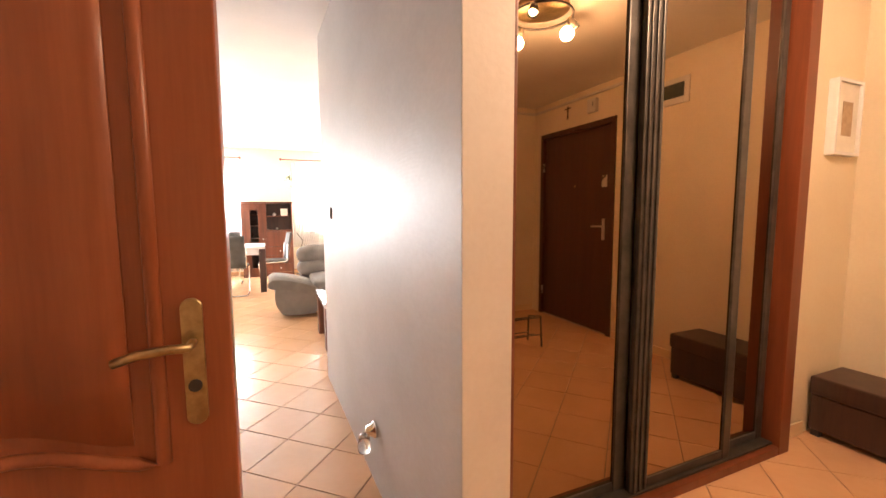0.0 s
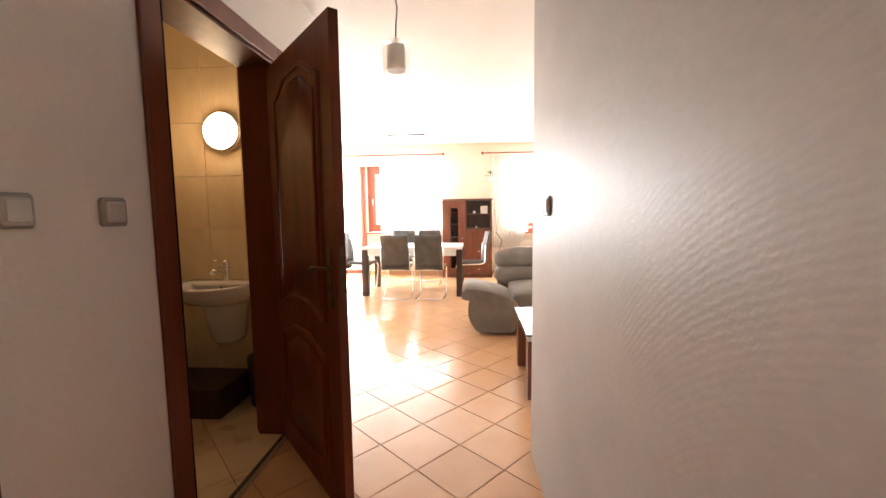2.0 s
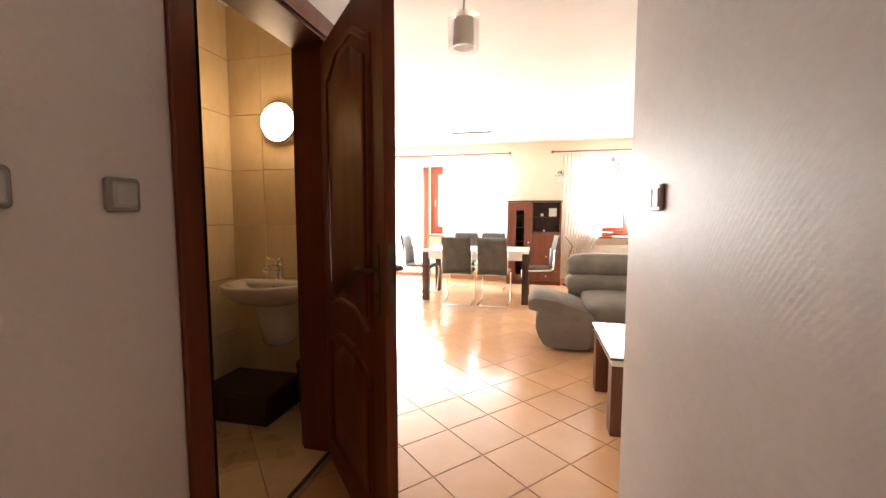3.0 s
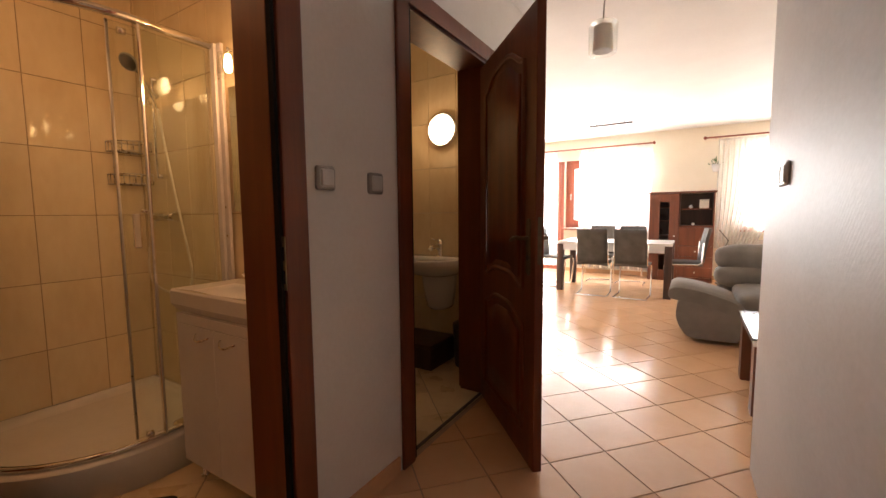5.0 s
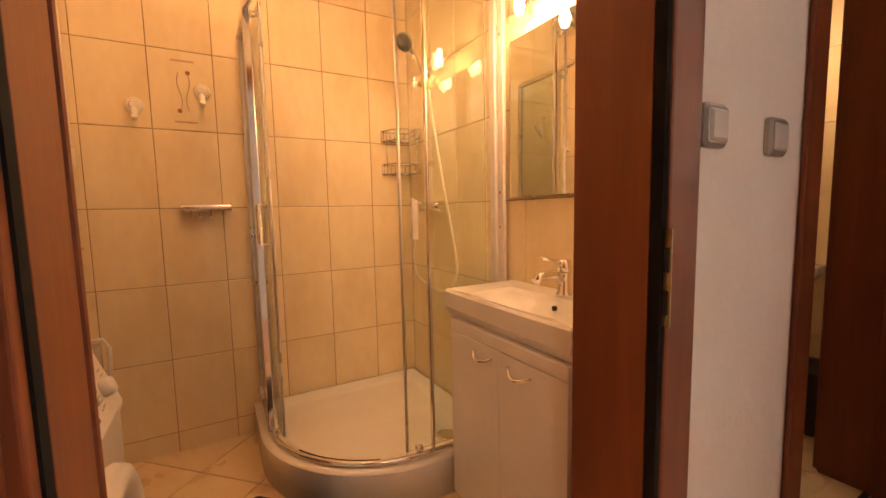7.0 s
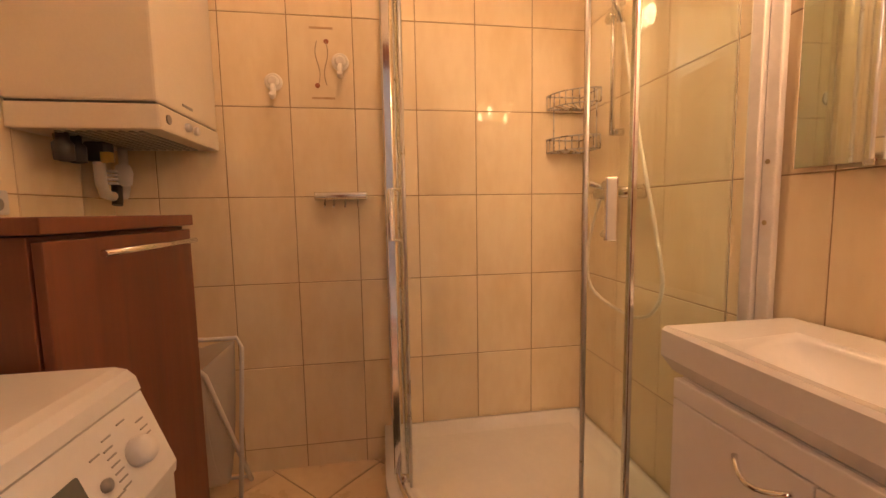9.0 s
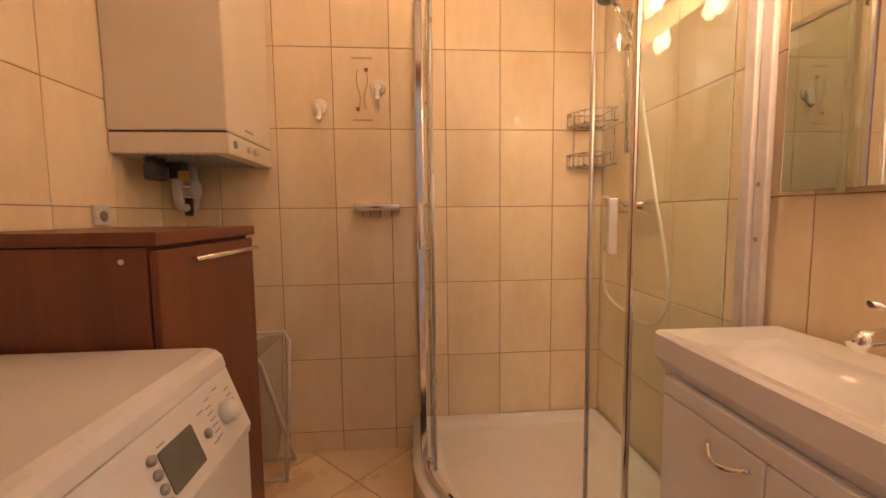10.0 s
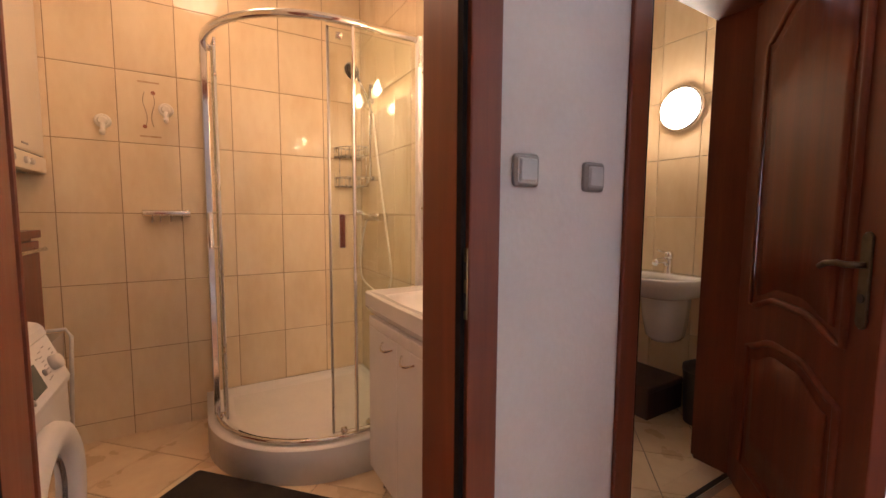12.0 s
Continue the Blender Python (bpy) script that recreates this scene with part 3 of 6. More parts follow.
def shower_tray():
    t = thing("shower_tray", (SCX, SCY, 0), "white quadrant acrylic shower tray in the tiled corner", "shower tray")
    outer = shower_path(-0.016, flat0=BX + 0.01, flat1=BY1 - 0.008) + [(BX + 0.01, BY1 - 0.008)]
    inner = shower_path(0.055, flat0=BX + 0.035, flat1=BY1 - 0.035) + [(BX + 0.035, BY1 - 0.035)]
    inner[0] = (BX + 0.035, SY + 0.055)
    inner[-2] = (SX - 0.055, BY1 - 0.035)
    low = shower_path(0.11, flat0=BX + 0.09, flat1=BY1 - 0.09) + [(BX + 0.09, BY1 - 0.09)]
    bm = bmesh.new()
    rings = []
    for ring, z in ((outer, 0.0), (outer, 0.142), (outer, 0.152), (inner, 0.157), (inner, 0.150), (low, 0.125)):
        rings.append([bm.verts.new((x, y, z)) for x, y in ring])
    n = len(outer)
    for a, b in zip(rings, rings[1:]):
        for k in range(n):
            f = bm.faces.new((a[k], a[(k + 1) % n], b[(k + 1) % n], b[k]))
            f.smooth = a is not rings[1]
    bm.faces.new(rings[-1])
    bm.faces.new(rings[0][::-1])
    part("tray", bm, M["acrylic"], t)
    part("drain", L([(0.045, 0.124), (0.045, 0.129), (0.03, 0.131), (0.0, 0.132)], Matrix.Translation((-1.42, 2.42, 0)), 20), M["chrome"], t, "chrome drain cover")


def shower_cabin():
    c = thing("shower_cabin", (SCX, SCY, 0.157), "curved clear glass shower cabin with chrome rails and sliding doors", "shower cabin")
    z0, z1 = 0.164, 1.945
    path = shower_path(0.03, flat0=BX + 0.02, flat1=BY1 - 0.02, n=24)
    part("top_rail", T([(x, y, z1 + 0.012) for x, y in path], 0.018, 8), M["chrome"], c)
    part("bottom_rail", T([(x, y, z0 + 0.006) for x, y in path], 0.011, 8), M["chrome"], c)
    part("bottom_seal", T([(x, y, z0 + 0.003) for x, y in shower_path(0.046, -62, -22)], 0.008, 6), M["seal"], c, "dark worn seal strip")
    part("wall_profile", B(BX + 0.012, BX + 0.04, SY + 0.015, SY + 0.045, z0, z1 + 0.02, 0.004), M["alu"], c)
    part("wall_profile", B(SX - 0.040, SX - 0.004, BY1 - 0.042, BY1 - 0.012, z0, z1 + 0.02, 0.004), M["satin"], c)
    glass_wall([(BX + 0.04, SY + 0.03), (SCX + 0.01, SY + 0.03)], z0 + 0.012, z1, "fixed_pane", c)
    glass_wall([(SX - 0.03, SCY + 0.01), (SX - 0.03, BY1 - 0.04)], z0 + 0.012, z1, "fixed_pane", c)
    part("stile", B(SCX - 0.004, SCX + 0.020, SY + 0.014, SY + 0.042, z0, z1, 0.004), M["chrome"], c)
    for z in (0.45, 1.05, 1.19, 1.80):
        part("screw_cap", T([(SX + 0.012, BY1 - 0.031, z), (SX + 0.012, BY1 - 0.028, z)], 0.006, 10), M["brass"], c)
    part("wall_strip", B(SX - 0.002, SX + 0.032, BY1 - 0.030, BY1 - 0.012, z0, z1 + 0.02, 0.005), M["satin"], c)
    part("stile", B(SX - 0.038, SX - 0.020, SCY + 0.008, SCY + 0.022, z0, z1, 0.004), M["chrome"], c)
    for a0, a1, f0, f1 in ((-90, -77, SCX - 0.30, None), (-9.5, 0, None, SCY + 0.30)):
        pts = shower_path(0.055, a0, a1, f0, f1, 6)
        d = glass_wall(pts, z0 + 0.016, z1 - 0.01, "sliding_door", c)
        ex, ey = pts[-1] if f0 is not None else pts[0]
        part("edge_seal", T([(ex, ey, z0 + 0.016), (ex, ey, z1 - 0.01)], 0.006, 6), M["alu"], d)
        hx, hy = (pts[-3] if f0 is not None else pts[2])
        ox, oy = (hx - SCX), (hy - SCY)
        k = 1.0 / math.hypot(ox, oy)
        ox, oy = ox * k * 0.035, oy * k * 0.035
        if f0 is not None:
            part("handle", T([(hx, hy, 1.00), (hx + ox, hy + oy, 1.00), (hx + ox, hy + oy, 1.16), (hx, hy, 1.16)], 0.008, 8), M["chrome"], d, "chrome pull handle")
        else:
            hy += 0.018
            grip = B(-0.006, 0.006, -0.014, 0.014, 1.015, 1.16, 0.004)
            bmesh.ops.transform(grip, matrix=pose(hx + ox, hy + oy, 0, 0, 0, math.degrees(math.atan2(oy, ox))), verts=grip.verts[:])
            h = part("handle", grip, M["chrome"], d, "flat chrome pull handle")
            for z in (1.03, 1.145):
                part("handle_post", T([(hx, hy, z), (hx + ox, hy + oy, z)], 0.009, 10), M["chrome"], h)
        for z in (z0 + 0.025, z1 - 0.045):
            part("roller", L([(0.0, -0.012), (0.014, -0.012), (0.014, 0.012), (0.0, 0.012)], Matrix.Translation((hx + ox * 0.3, hy + oy * 0.3, z)) @ Matrix.Rotation(radians(90), 4, "X"), 14), M["chrome"], d)


def smooth_path(pts, n=6):
    """A curve through the points."""
    ps = [Vector(p) for p in pts]
    ps = [ps[0]] + ps + [ps[-1]]
    out = []
    for a, b, c, d in zip(ps, ps[1:], ps[2:], ps[3:]):
        for k in range(n):
            t = k / n
            out.append(0.5 * (2 * b + (c - a) * t + (2 * a - 5 * b + 4 * c - d) * t * t + (3 * b - a - 3 * c + d) * t ** 3))
    return out + [ps[-1]]


def wire_basket(z, r):
    b = thing("corner_basket", (BX + 0.03, BY1 - 0.03, z), "chrome wire corner basket on the shower wall", "shower basket", "baskets in the shower")
    cx, cy = BX + 0.018, BY1 - 0.018

    def arc(rr, zz):
        return [(cx + rr * math.cos(radians(a)), cy + rr * math.sin(radians(a)), zz) for a in range(-90, 1, 9)]
    part("rim", T(arc(r, z + 0.055), 0.003, 6), M["steel_wire"], b)
    part("rim", T(arc(r, z), 0.003, 6), M["steel_wire"], b)
    part("back_wire", T([(cx, cy - r, z + 0.055), (cx, cy, z + 0.055), (cx + r, cy, z + 0.055)], 0.003, 6), M["steel_wire"], b)
    part("back_wire", T([(cx, cy - r, z), (cx, cy, z), (cx + r, cy, z)], 0.003, 6), M["steel_wire"], b)
    for k in range(10):
        a = radians(-90 + 10 * k)
        part("wire", T([(cx, cy, z), (cx + r * math.cos(a), cy + r * math.sin(a), z), (cx + r * math.cos(a), cy + r * math.sin(a), z + 0.055)], 0.0026, 5), M["steel_wire"], b)
    for dx, dy in ((0.0, -r), (r, 0.0)):
        part("post", T([(cx + dx * 0.8, cy + dy * 0.8, z), (cx + dx * 0.8, cy + dy * 0.8, z + 0.2 if z < 1.45 else z + 0.055)], 0.0025, 5), M["steel_wire"], b)


def shower_set():
    s = thing("shower_set", (-1.85, BY1 - 0.02, 1.1), "chrome shower mixer with riser rail, hand shower and pale hose", "shower set")
    y = BY1 - 0.055
    part("riser", T([(-1.84, y, 1.36), (-1.84, y, 1.90)], 0.009, 10), M["chrome"], s)
    for z in (1.37, 1.89):
        part("bracket", T([(-1.84, BY1 - 0.012, z), (-1.84, y, z)], 0.014, 10), M["chrome"], s)
    part("slider", T([(-1.875, y, 1.78), (-1.765, y - 0.02, 1.79)], 0.016, 10), M["chrome"], s)
    m = part("mixer_body", T([(-1.93, y, 1.145), (-1.68, y, 1.145)], 0.021, 14), M["chrome"], s)
    part("knob", T([(-1.80, y - 0.01, 1.15), (-1.80, y - 0.05, 1.165), (-1.80, y - 0.11, 1.18)], 0.012, 10), M["chrome"], m)
    for x in (-1.90, -1.71):
        part("wall_flange", T([(x, BY1 - 0.012, 1.145), (x, y, 1.145)], 0.026, 14), M["chrome"], m)
    part("hand_grip", T([(-1.76, y - 0.015, 1.72), (-1.785, y - 0.045, 1.83), (-1.802, y - 0.095, 1.935)], 0.0105, 10), M["chrome"], s)
    head = Matrix.Translation((-1.802, 2.447, 1.944)) @ Matrix.Rotation(radians(-52), 4, "X") @ Matrix.Rotation(radians(-18), 4, "Y")
    part("shower_head", L([(0.0, 0.030), (0.02, 0.027), (0.044, 0.009), (0.048, 0.0), (0.045, -0.006)], head, 22), M["grey_plastic"], s)
    part("spray_face", L([(0.042, -0.006), (0.040, -0.011), (0.0, -0.012)], head, 22), M["dark_plastic"], s, "dark spray face")
    hose = smooth_path([(-1.76, y - 0.015, 1.72), (-1.725, y - 0.012, 1.55), (-1.645, y - 0.008, 1.25), (-1.565, y - 0.005, 0.98), (-1.545, y, 0.83), (-1.61, y, 0.735), (-1.73, y - 0.005, 0.715),
                        (-1.90, y - 0.03, 0.77), (-1.945, y - 0.03, 0.88), (-1.93, y - 0.02, 1.02), (-1.90, y - 0.005, 1.125)])
    part("hose", T(hose, 0.0062, 8), M["hose"], s, "pale flexible hose")


def boiler():
    b = thing("gas_boiler", (-1.93, BY0 + 0.19, 1.33), "cream white wall-hung gas boiler with control strip", "boiler")
    x0, x1, y0, y1 = -2.14, -1.705, BY0 + 0.012, 1.096
    part("casing", B(x0, x1, y0, y1, 1.412, 2.22, 0.008), M["cream_enamel"], b)
    part("control_strip", B(x0 + 0.002, x1 - 0.002, y0, y1 + 0.004, 1.335, 1.407, 0.007), M["cream_enamel"], b)
    part("joint", B(x0 + 0.006, x1 - 0.006, y0 + 0.005, y1 - 0.006, 1.40, 1.42), M["dark_plastic"], b)
    part("gauge", xz(prism(bmesh.new(), disc(-1.755, 1.372, 0.014), 0, 0.004, 0.001), y1 + 0.004), M["grey_plastic"], b)
    for x in (-1.87, -1.93):
        part("knob", xz(prism(bmesh.new(), disc(x, 1.372, 0.014), 0, 0.014, 0.003), y1 + 0.004), M["white_plastic"], b)
    part("badge", B(-1.93, -1.86, y1, y1 + 0.002, 1.437, 1.445), M["grey_plastic"], b)
    bm = bmesh.new()
    for k in range(9):
        box(bm, x0 + 0.05, x1 - 0.03, y0 + 0.10 + k * 0.027, y0 + 0.112 + k * 0.027, 1.331, 1.336)
    part("grille", bm, M["grey_plastic"], b)
    y = y0 + 0.09
    for x in (-1.765, -1.815):
        part("valve", L([(0.010, 0.0), (0.024, 0.004), (0.026, 0.05), (0.016, 0.062), (0.016, 0.085)], Matrix.Translation((x, y + 0.01, 1.252)), 14), M["dark_plastic"], b, "black valve knob")
    part("pipe", T([(-1.79, y - 0.02, 1.335), (-1.79, y - 0.02, 1.30), (-1.86, y - 0.02, 1.285)], 0.011, 10), M["brass"], b, "brass pipe elbow")
    part("valve", B(-1.965, -1.905, y - 0.03, y + 0.03, 1.27, 1.335, 0.010), M["dark_plastic"], b, "black valve block")
    part("tap_cap", B(-1.925, -1.90, y + 0.02, y + 0.05, 1.265, 1.30, 0.005), surface("yellow_plastic", (0.55, 0.36, 0.05), (0.62, 0.42, 0.07), 10, 0.4), b, "yellow gas tap")
    part("pipe", T([(-1.93, y, 1.335), (-1.93, y, 1.20), (-1.945, y, 1.165), (-1.985, y, 1.160)], 0.017, 10), M["white_plastic"], b)
    part("pipe", T([(-2.06, y, 1.335), (-2.06, y, 1.19), (-2.05, y, 1.165), (-2.01, y, 1.165)], 0.015, 10), M["white_plastic"], b)
    for k in range(4):
        part("corrugation", T([(-1.985, y, 1.20 + 0.014 * k), (-1.985, y, 1.207 + 0.014 * k)], 0.019, 10), M["white_plastic"], b)
    part("trap", T([(-2.01, y, 1.20), (-2.0, y + 0.005, 1.15), (-1.995, y + 0.005, 1.13)], 0.016, 10), M["dark_plastic"], b)
    part("filter", L([(0.0, 0.0), (0.022, 0.005), (0.028, 0.05), (0.02, 0.075), (0.0, 0.08)], Matrix.Translation((-2.02, y + 0.02, 1.195)), 14), M["white_plastic"], b)


def side_cabinet():
    c = thing("cabinet", (-1.41, 0.95, 0), "cherry veneer cabinet with a chrome bar handle beside the washing machine", "cabinet")
    x0, x1, y0, y1 = -1.665, -1.150, BY0 + 0.015, 1.155
    part("body", B(x0, x1, y0, y1, 0.0, 1.060, 0.002), M["cab_wood"], c)
    part("top", B(x0 - 0.008, x1 + 0.008, y0, y1 + 0.026, 1.063, 1.092, 0.003), M["cab_wood"], c)
    d = part("door", B(x0 + 0.003, x1 - 0.003, y1 + 0.003, y1 + 0.021, 0.06, 1.052, 0.003), M["cab_wood"], c)
    part("handle", T([(-1.255, y1 + 0.045, 1.022), (-1.635, y1 + 0.045, 1.022)], 0.0065, 10), M["chrome"], d, "chrome bar handle")
    for x in (-1.29, -1.60):
        part("handle_post", T([(x, y1 + 0.02, 1.022), (x, y1 + 0.045, 1.022)], 0.005, 8), M["chrome"], d)
    part("screw_cap", yz(prism(bmesh.new(), disc(y1 - 0.05, 1.030, 0.006, 12), 0, 0.0015), x1), M["white_plastic"], c)


def washing_machine():
    w = thing("washing_machine", (-0.83, 1.02, 0), "white front-loading washing machine with display and round door", "washing machine")
    x0, x1, y0 = -1.125, -0.535, BY0 + 0.02
    prof = [(y0, 0.02), (1.352, 0.02), (1.352, 0.665), (y0, 0.665)]
    part("body", yz(prism(bmesh.new(), prof, 0, x1 - x0), x0), M["white_enamel"], w)
    top = [(y0, 0.812), (y0, 0.85), (1.278, 0.85), (1.296, 0.845), (1.308, 0.833), (1.314, 0.812)]
    part("top", yz(prism(bmesh.new(), top, 0, x1 - x0, 0.004), x0), M["white_enamel"], w)
    pan = [(y0, 0.668), (y0, 0.809), (1.314, 0.809), (1.339, 0.74), (1.359, 0.685), (1.357, 0.668)]
    pn = part("control_panel", yz(prism(bmesh.new(), pan, 0, x1 - x0 - 0.004), x0 + 0.002), M["white_plastic"], w)

    def on_panel(bm, x, z):
        """Lays a shape raised along z onto the slanting panel."""
        yy = 1.314 + (0.809 - z) * 0.36
        m = Matrix.Translation((x, yy, z)) @ Matrix.Rotation(radians(-90 + 20), 4, "X")
        bmesh.ops.transform(bm, matrix=m, verts=bm.verts[:])
        return bm
    part("dial", on_panel(L([(0.021, -0.002), (0.021, 0.016), (0.018, 0.022), (0.0, 0.023)]), -1.055, 0.742), M["white_plastic"], pn)
    part("display", on_panel(prism(bmesh.new(), rounded(-0.045, 0.045, -0.035, 0.035, 0.004), -0.003, 0.002), -0.910, 0.740), M["lcd"], pn, "grey display window")
    for dz in (-0.036, -0.014, 0.008, 0.030):
        part("button", on_panel(L([(0.008, -0.003), (0.008, 0.005), (0.0, 0.006)], None, 14), -0.850, 0.742 + dz), M["grey_plastic"], pn)
    part("button", on_panel(L([(0.009, -0.003), (0.009, 0.005), (0.0, 0.006)], None, 14), -0.985, 0.738), M["grey_plastic"], pn)
    for k, (x, z) in enumerate([(-0.88, 0.78), (-0.88, 0.755), (-0.88, 0.73), (-0.99, 0.775), (-1.02, 0.785), (-1.055, 0.79), (-1.09, 0.775), (-1.0, 0.715)] + [(-1.015, 0.772 - 0.011 * i) for i in range(6)] + [(-1.092, 0.762 - 0.011 * i) for i in range(4)]):
        part("mark", on_panel(prism(bmesh.new(), [(-0.009, -0.0012), (0.009, -0.0012), (0.009, 0.0012), (-0.009, 0.0012)], -0.002, 0.0012), x, z), M["grey_plastic"], pn)
    part("drawer", on_panel(prism(bmesh.new(), rounded(-0.085, 0.085, -0.05, 0.05, 0.008), -0.004, 0.004, 0.002), -0.635, 0.742), M["white_plastic"], pn)
    m = Matrix.Translation((-0.86, 1.353, 0.425)) @ Matrix.Rotation(radians(-90), 4, "X")
    d = part("door", L([(0.125, 0.0), (0.205, 0.0), (0.212, 0.012), (0.205, 0.035), (0.185, 0.045), (0.155, 0.040), (0.140, 0.022), (0.132, 0.0)], m, 40, True), M["white_plastic"], w)
    part("door_glass", L([(0.142, 0.012), (0.12, 0.018), (0.09, -0.03), (0.0, -0.05)], m, 32), glass("dark_porthole_glass", (0.35, 0.38, 0.42)), d, "dark bulging porthole glass")
    part("drum", L([(0.0, -0.052), (0.10, -0.04), (0.134, 0.004), (0.13, 0.006)], m, 32), M["alu"], d)
    for x in (x0 + 0.05, x1 - 0.05):
        for y in (y0 + 0.05, 1.27):
            part("foot", L([(0.02, 0.0), (0.02, 0.02), (0.012, 0.021)], Matrix.Translation((x, y, 0)), 12), M["dark_plastic"], w)


def laundry_hamper():
    h = thing("laundry_hamper", (-1.93, 0.96, 0), "folding laundry hamper with white tube frame and white mesh bag", "laundry hamper")
    y0, y1 = 0.76, 1.165
    f1 = [(-1.93, y0, 0.006), (-2.045, y0, 0.58), (-2.055, y0 + 0.02, 0.615), (-2.055, y1 - 0.02, 0.615), (-2.045, y1, 0.58), (-1.93, y1, 0.006)]
    f2 = [(-2.095, y0 + 0.012, 0.006), (-1.74, y0 + 0.012, 0.59), (-1.735, y0 + 0.03, 0.615), (-1.735, y1 - 0.03, 0.615), (-1.74, y1 - 0.012, 0.59), (-2.095, y1 - 0.012, 0.006)]
    part("frame_tube", T(f1, 0.0085, 8), M["white_plastic"], h)
    part("frame_tube", T(f2, 0.0085, 8), M["white_plastic"], h)
    for x in (-1.93, -2.095):
        part("cross_bar", T([(x, y0 + 0.012, 0.02), (x, y1 - 0.012, 0.02)], 0.0065, 8), M["white_plastic"], h)
    grid = []
    for k in range(13):
        u = k / 12
        x = -1.745 - 0.30 * u
        z = 0.60 - 0.47 * math.sin(math.pi * u) ** 0.6
        grid.append([(x, y0 + 0.025 + (y1 - y0 - 0.05) * j / 6, z - 0.012 * math.sin(j * 2.1 + k)) for j in range(7)])
    part("mesh_bag", sheet(bmesh.new(), grid, (0.002, 0, -0.003)), M["mesh_cloth"], h, "white mesh bag")
    for yy in (y0 + 0.027, y1 - 0.027):
        bm = bmesh.new()
        edge = [row[0] if yy < 1 else row[-1] for row in grid]
        sheet(bm, [[(p[0], yy, p[2]) for p in edge], [(p[0], yy, 0.605) for p in edge]], (0, 0.002, 0))
        part("mesh_side", bm, M["mesh_cloth"], h)


def vanity():
    v = thing("vanity_cabinet", (-0.88, 2.47, 0), "white lacquered vanity cabinet with two doors and arched chrome handles", "vanity")
    x0, x1, y0, y1 = -1.143, -0.590, 2.310, BY1 - 0.012
    part("body", B(x0, x1, y0, y1, 0.085, 0.742, 0.002), M["white_lacquer"], v)
    part("front_rail", B(x0, x1, y0 - 0.018, y0 - 0.001, 0.702, 0.742, 0.003), M["white_lacquer"], v)
    mid = (x0 + x1) / 2
    for a, b, c in ((x0 + 0.001, mid - 0.0015, mid - 0.075), (mid + 0.0015, x1 - 0.001, mid + 0.10)):
        d = part("door", B(a, b, y0 - 0.018, y0 - 0.001, 0.09, 0.699, 0.003), M["white_lacquer"], v)
        part("handle", T([(c - 0.05 + 0.1 * k / 10, y0 - 0.020 - 0.024 * math.sin(math.pi * k / 10), 0.668 - 0.016 * math.sin(math.pi * k / 10)) for k in range(11)], 0.0048, 8), M["chrome"], d, "arched chrome handle")
    for x in (x0 + 0.05, x1 - 0.05):
        for y in (y0 + 0.04, y1 - 0.04):
            part("leg", L([(0.02, 0.0), (0.02, 0.008), (0.012, 0.012), (0.012, 0.085)], Matrix.Translation((x, y, 0)), 12), M["chrome"], v)


def vanity_basin():
    b = thing("washbasin", (-0.88, 2.45, 0.745), "white ceramic washbasin lying on the vanity", "washbasin")
    x0, x1, y0, y1 = -1.180, -0.582, 2.290, BY1 - 0.014
    n = 24
    rim, lip, bowl, deep = [], [], [], []
    front = [(x0 + (x1 - x0) * k / n, y0 - 0.004 * math.sin(math.pi * k / n)) for k in range(n + 1)]
    outer = front + [(x1, y1), (x0, y1)]
    ix0, ix1, iy0, iy1 = x0 + 0.10, x1 - 0.10, y0 + 0.045, y1 - 0.075
    inner = [(ix0 + (ix1 - ix0) * k / n, iy0 - 0.012 * math.sin(math.pi * k / n)) for k in range(n + 1)] + [(ix1 + 0.02, iy1), (ix0 - 0.02, iy1)]
    deep = [(ix0 + 0.10 + (ix1 - ix0 - 0.20) * k / n, iy0 + 0.05) for k in range(n + 1)] + [(ix1 - 0.07, iy1 - 0.03), (ix0 + 0.07, iy1 - 0.03)]
    shrink = [(x * 0.97 + (x0 + x1) / 2 * 0.03, y * 0.93 + y1 * 0.07) for x, y in outer]
    bm = bmesh.new()
    rings = []
    for ring, z in ((shrink, 0.745), (outer, 0.778), (outer, 0.832), ([(x * 0.99 + (x0 + x1) / 2 * 0.01, y * 0.98 + y1 * 0.02) for x, y in outer], 0.840), (inner, 0.834), ([(x * 0.97 + (x0 + x1) / 2 * 0.03, y) for x, y in inner], 0.815), (deep, 0.757)):
        rings.append([bm.verts.new((x, y, z)) for x, y in ring])
    m = len(outer)
    for a, c in zip(rings, rings[1:]):
        for k in range(m):
            f = bm.faces.new((a[k], a[(k + 1) % m], c[(k + 1) % m], c[k]))
            f.smooth = c in rings[5:]
    bm.faces.new(rings[-1])
    bm.faces.new(rings[0][::-1])
    part("bowl", bm, M["ceramic"], b)
    part("overflow_hole", xz(prism(bmesh.new(), disc(-0.862, 0.800, 0.0085, 14), -0.004, 0.004), iy1 - 0.014, -1), M["dark_plastic"], b)


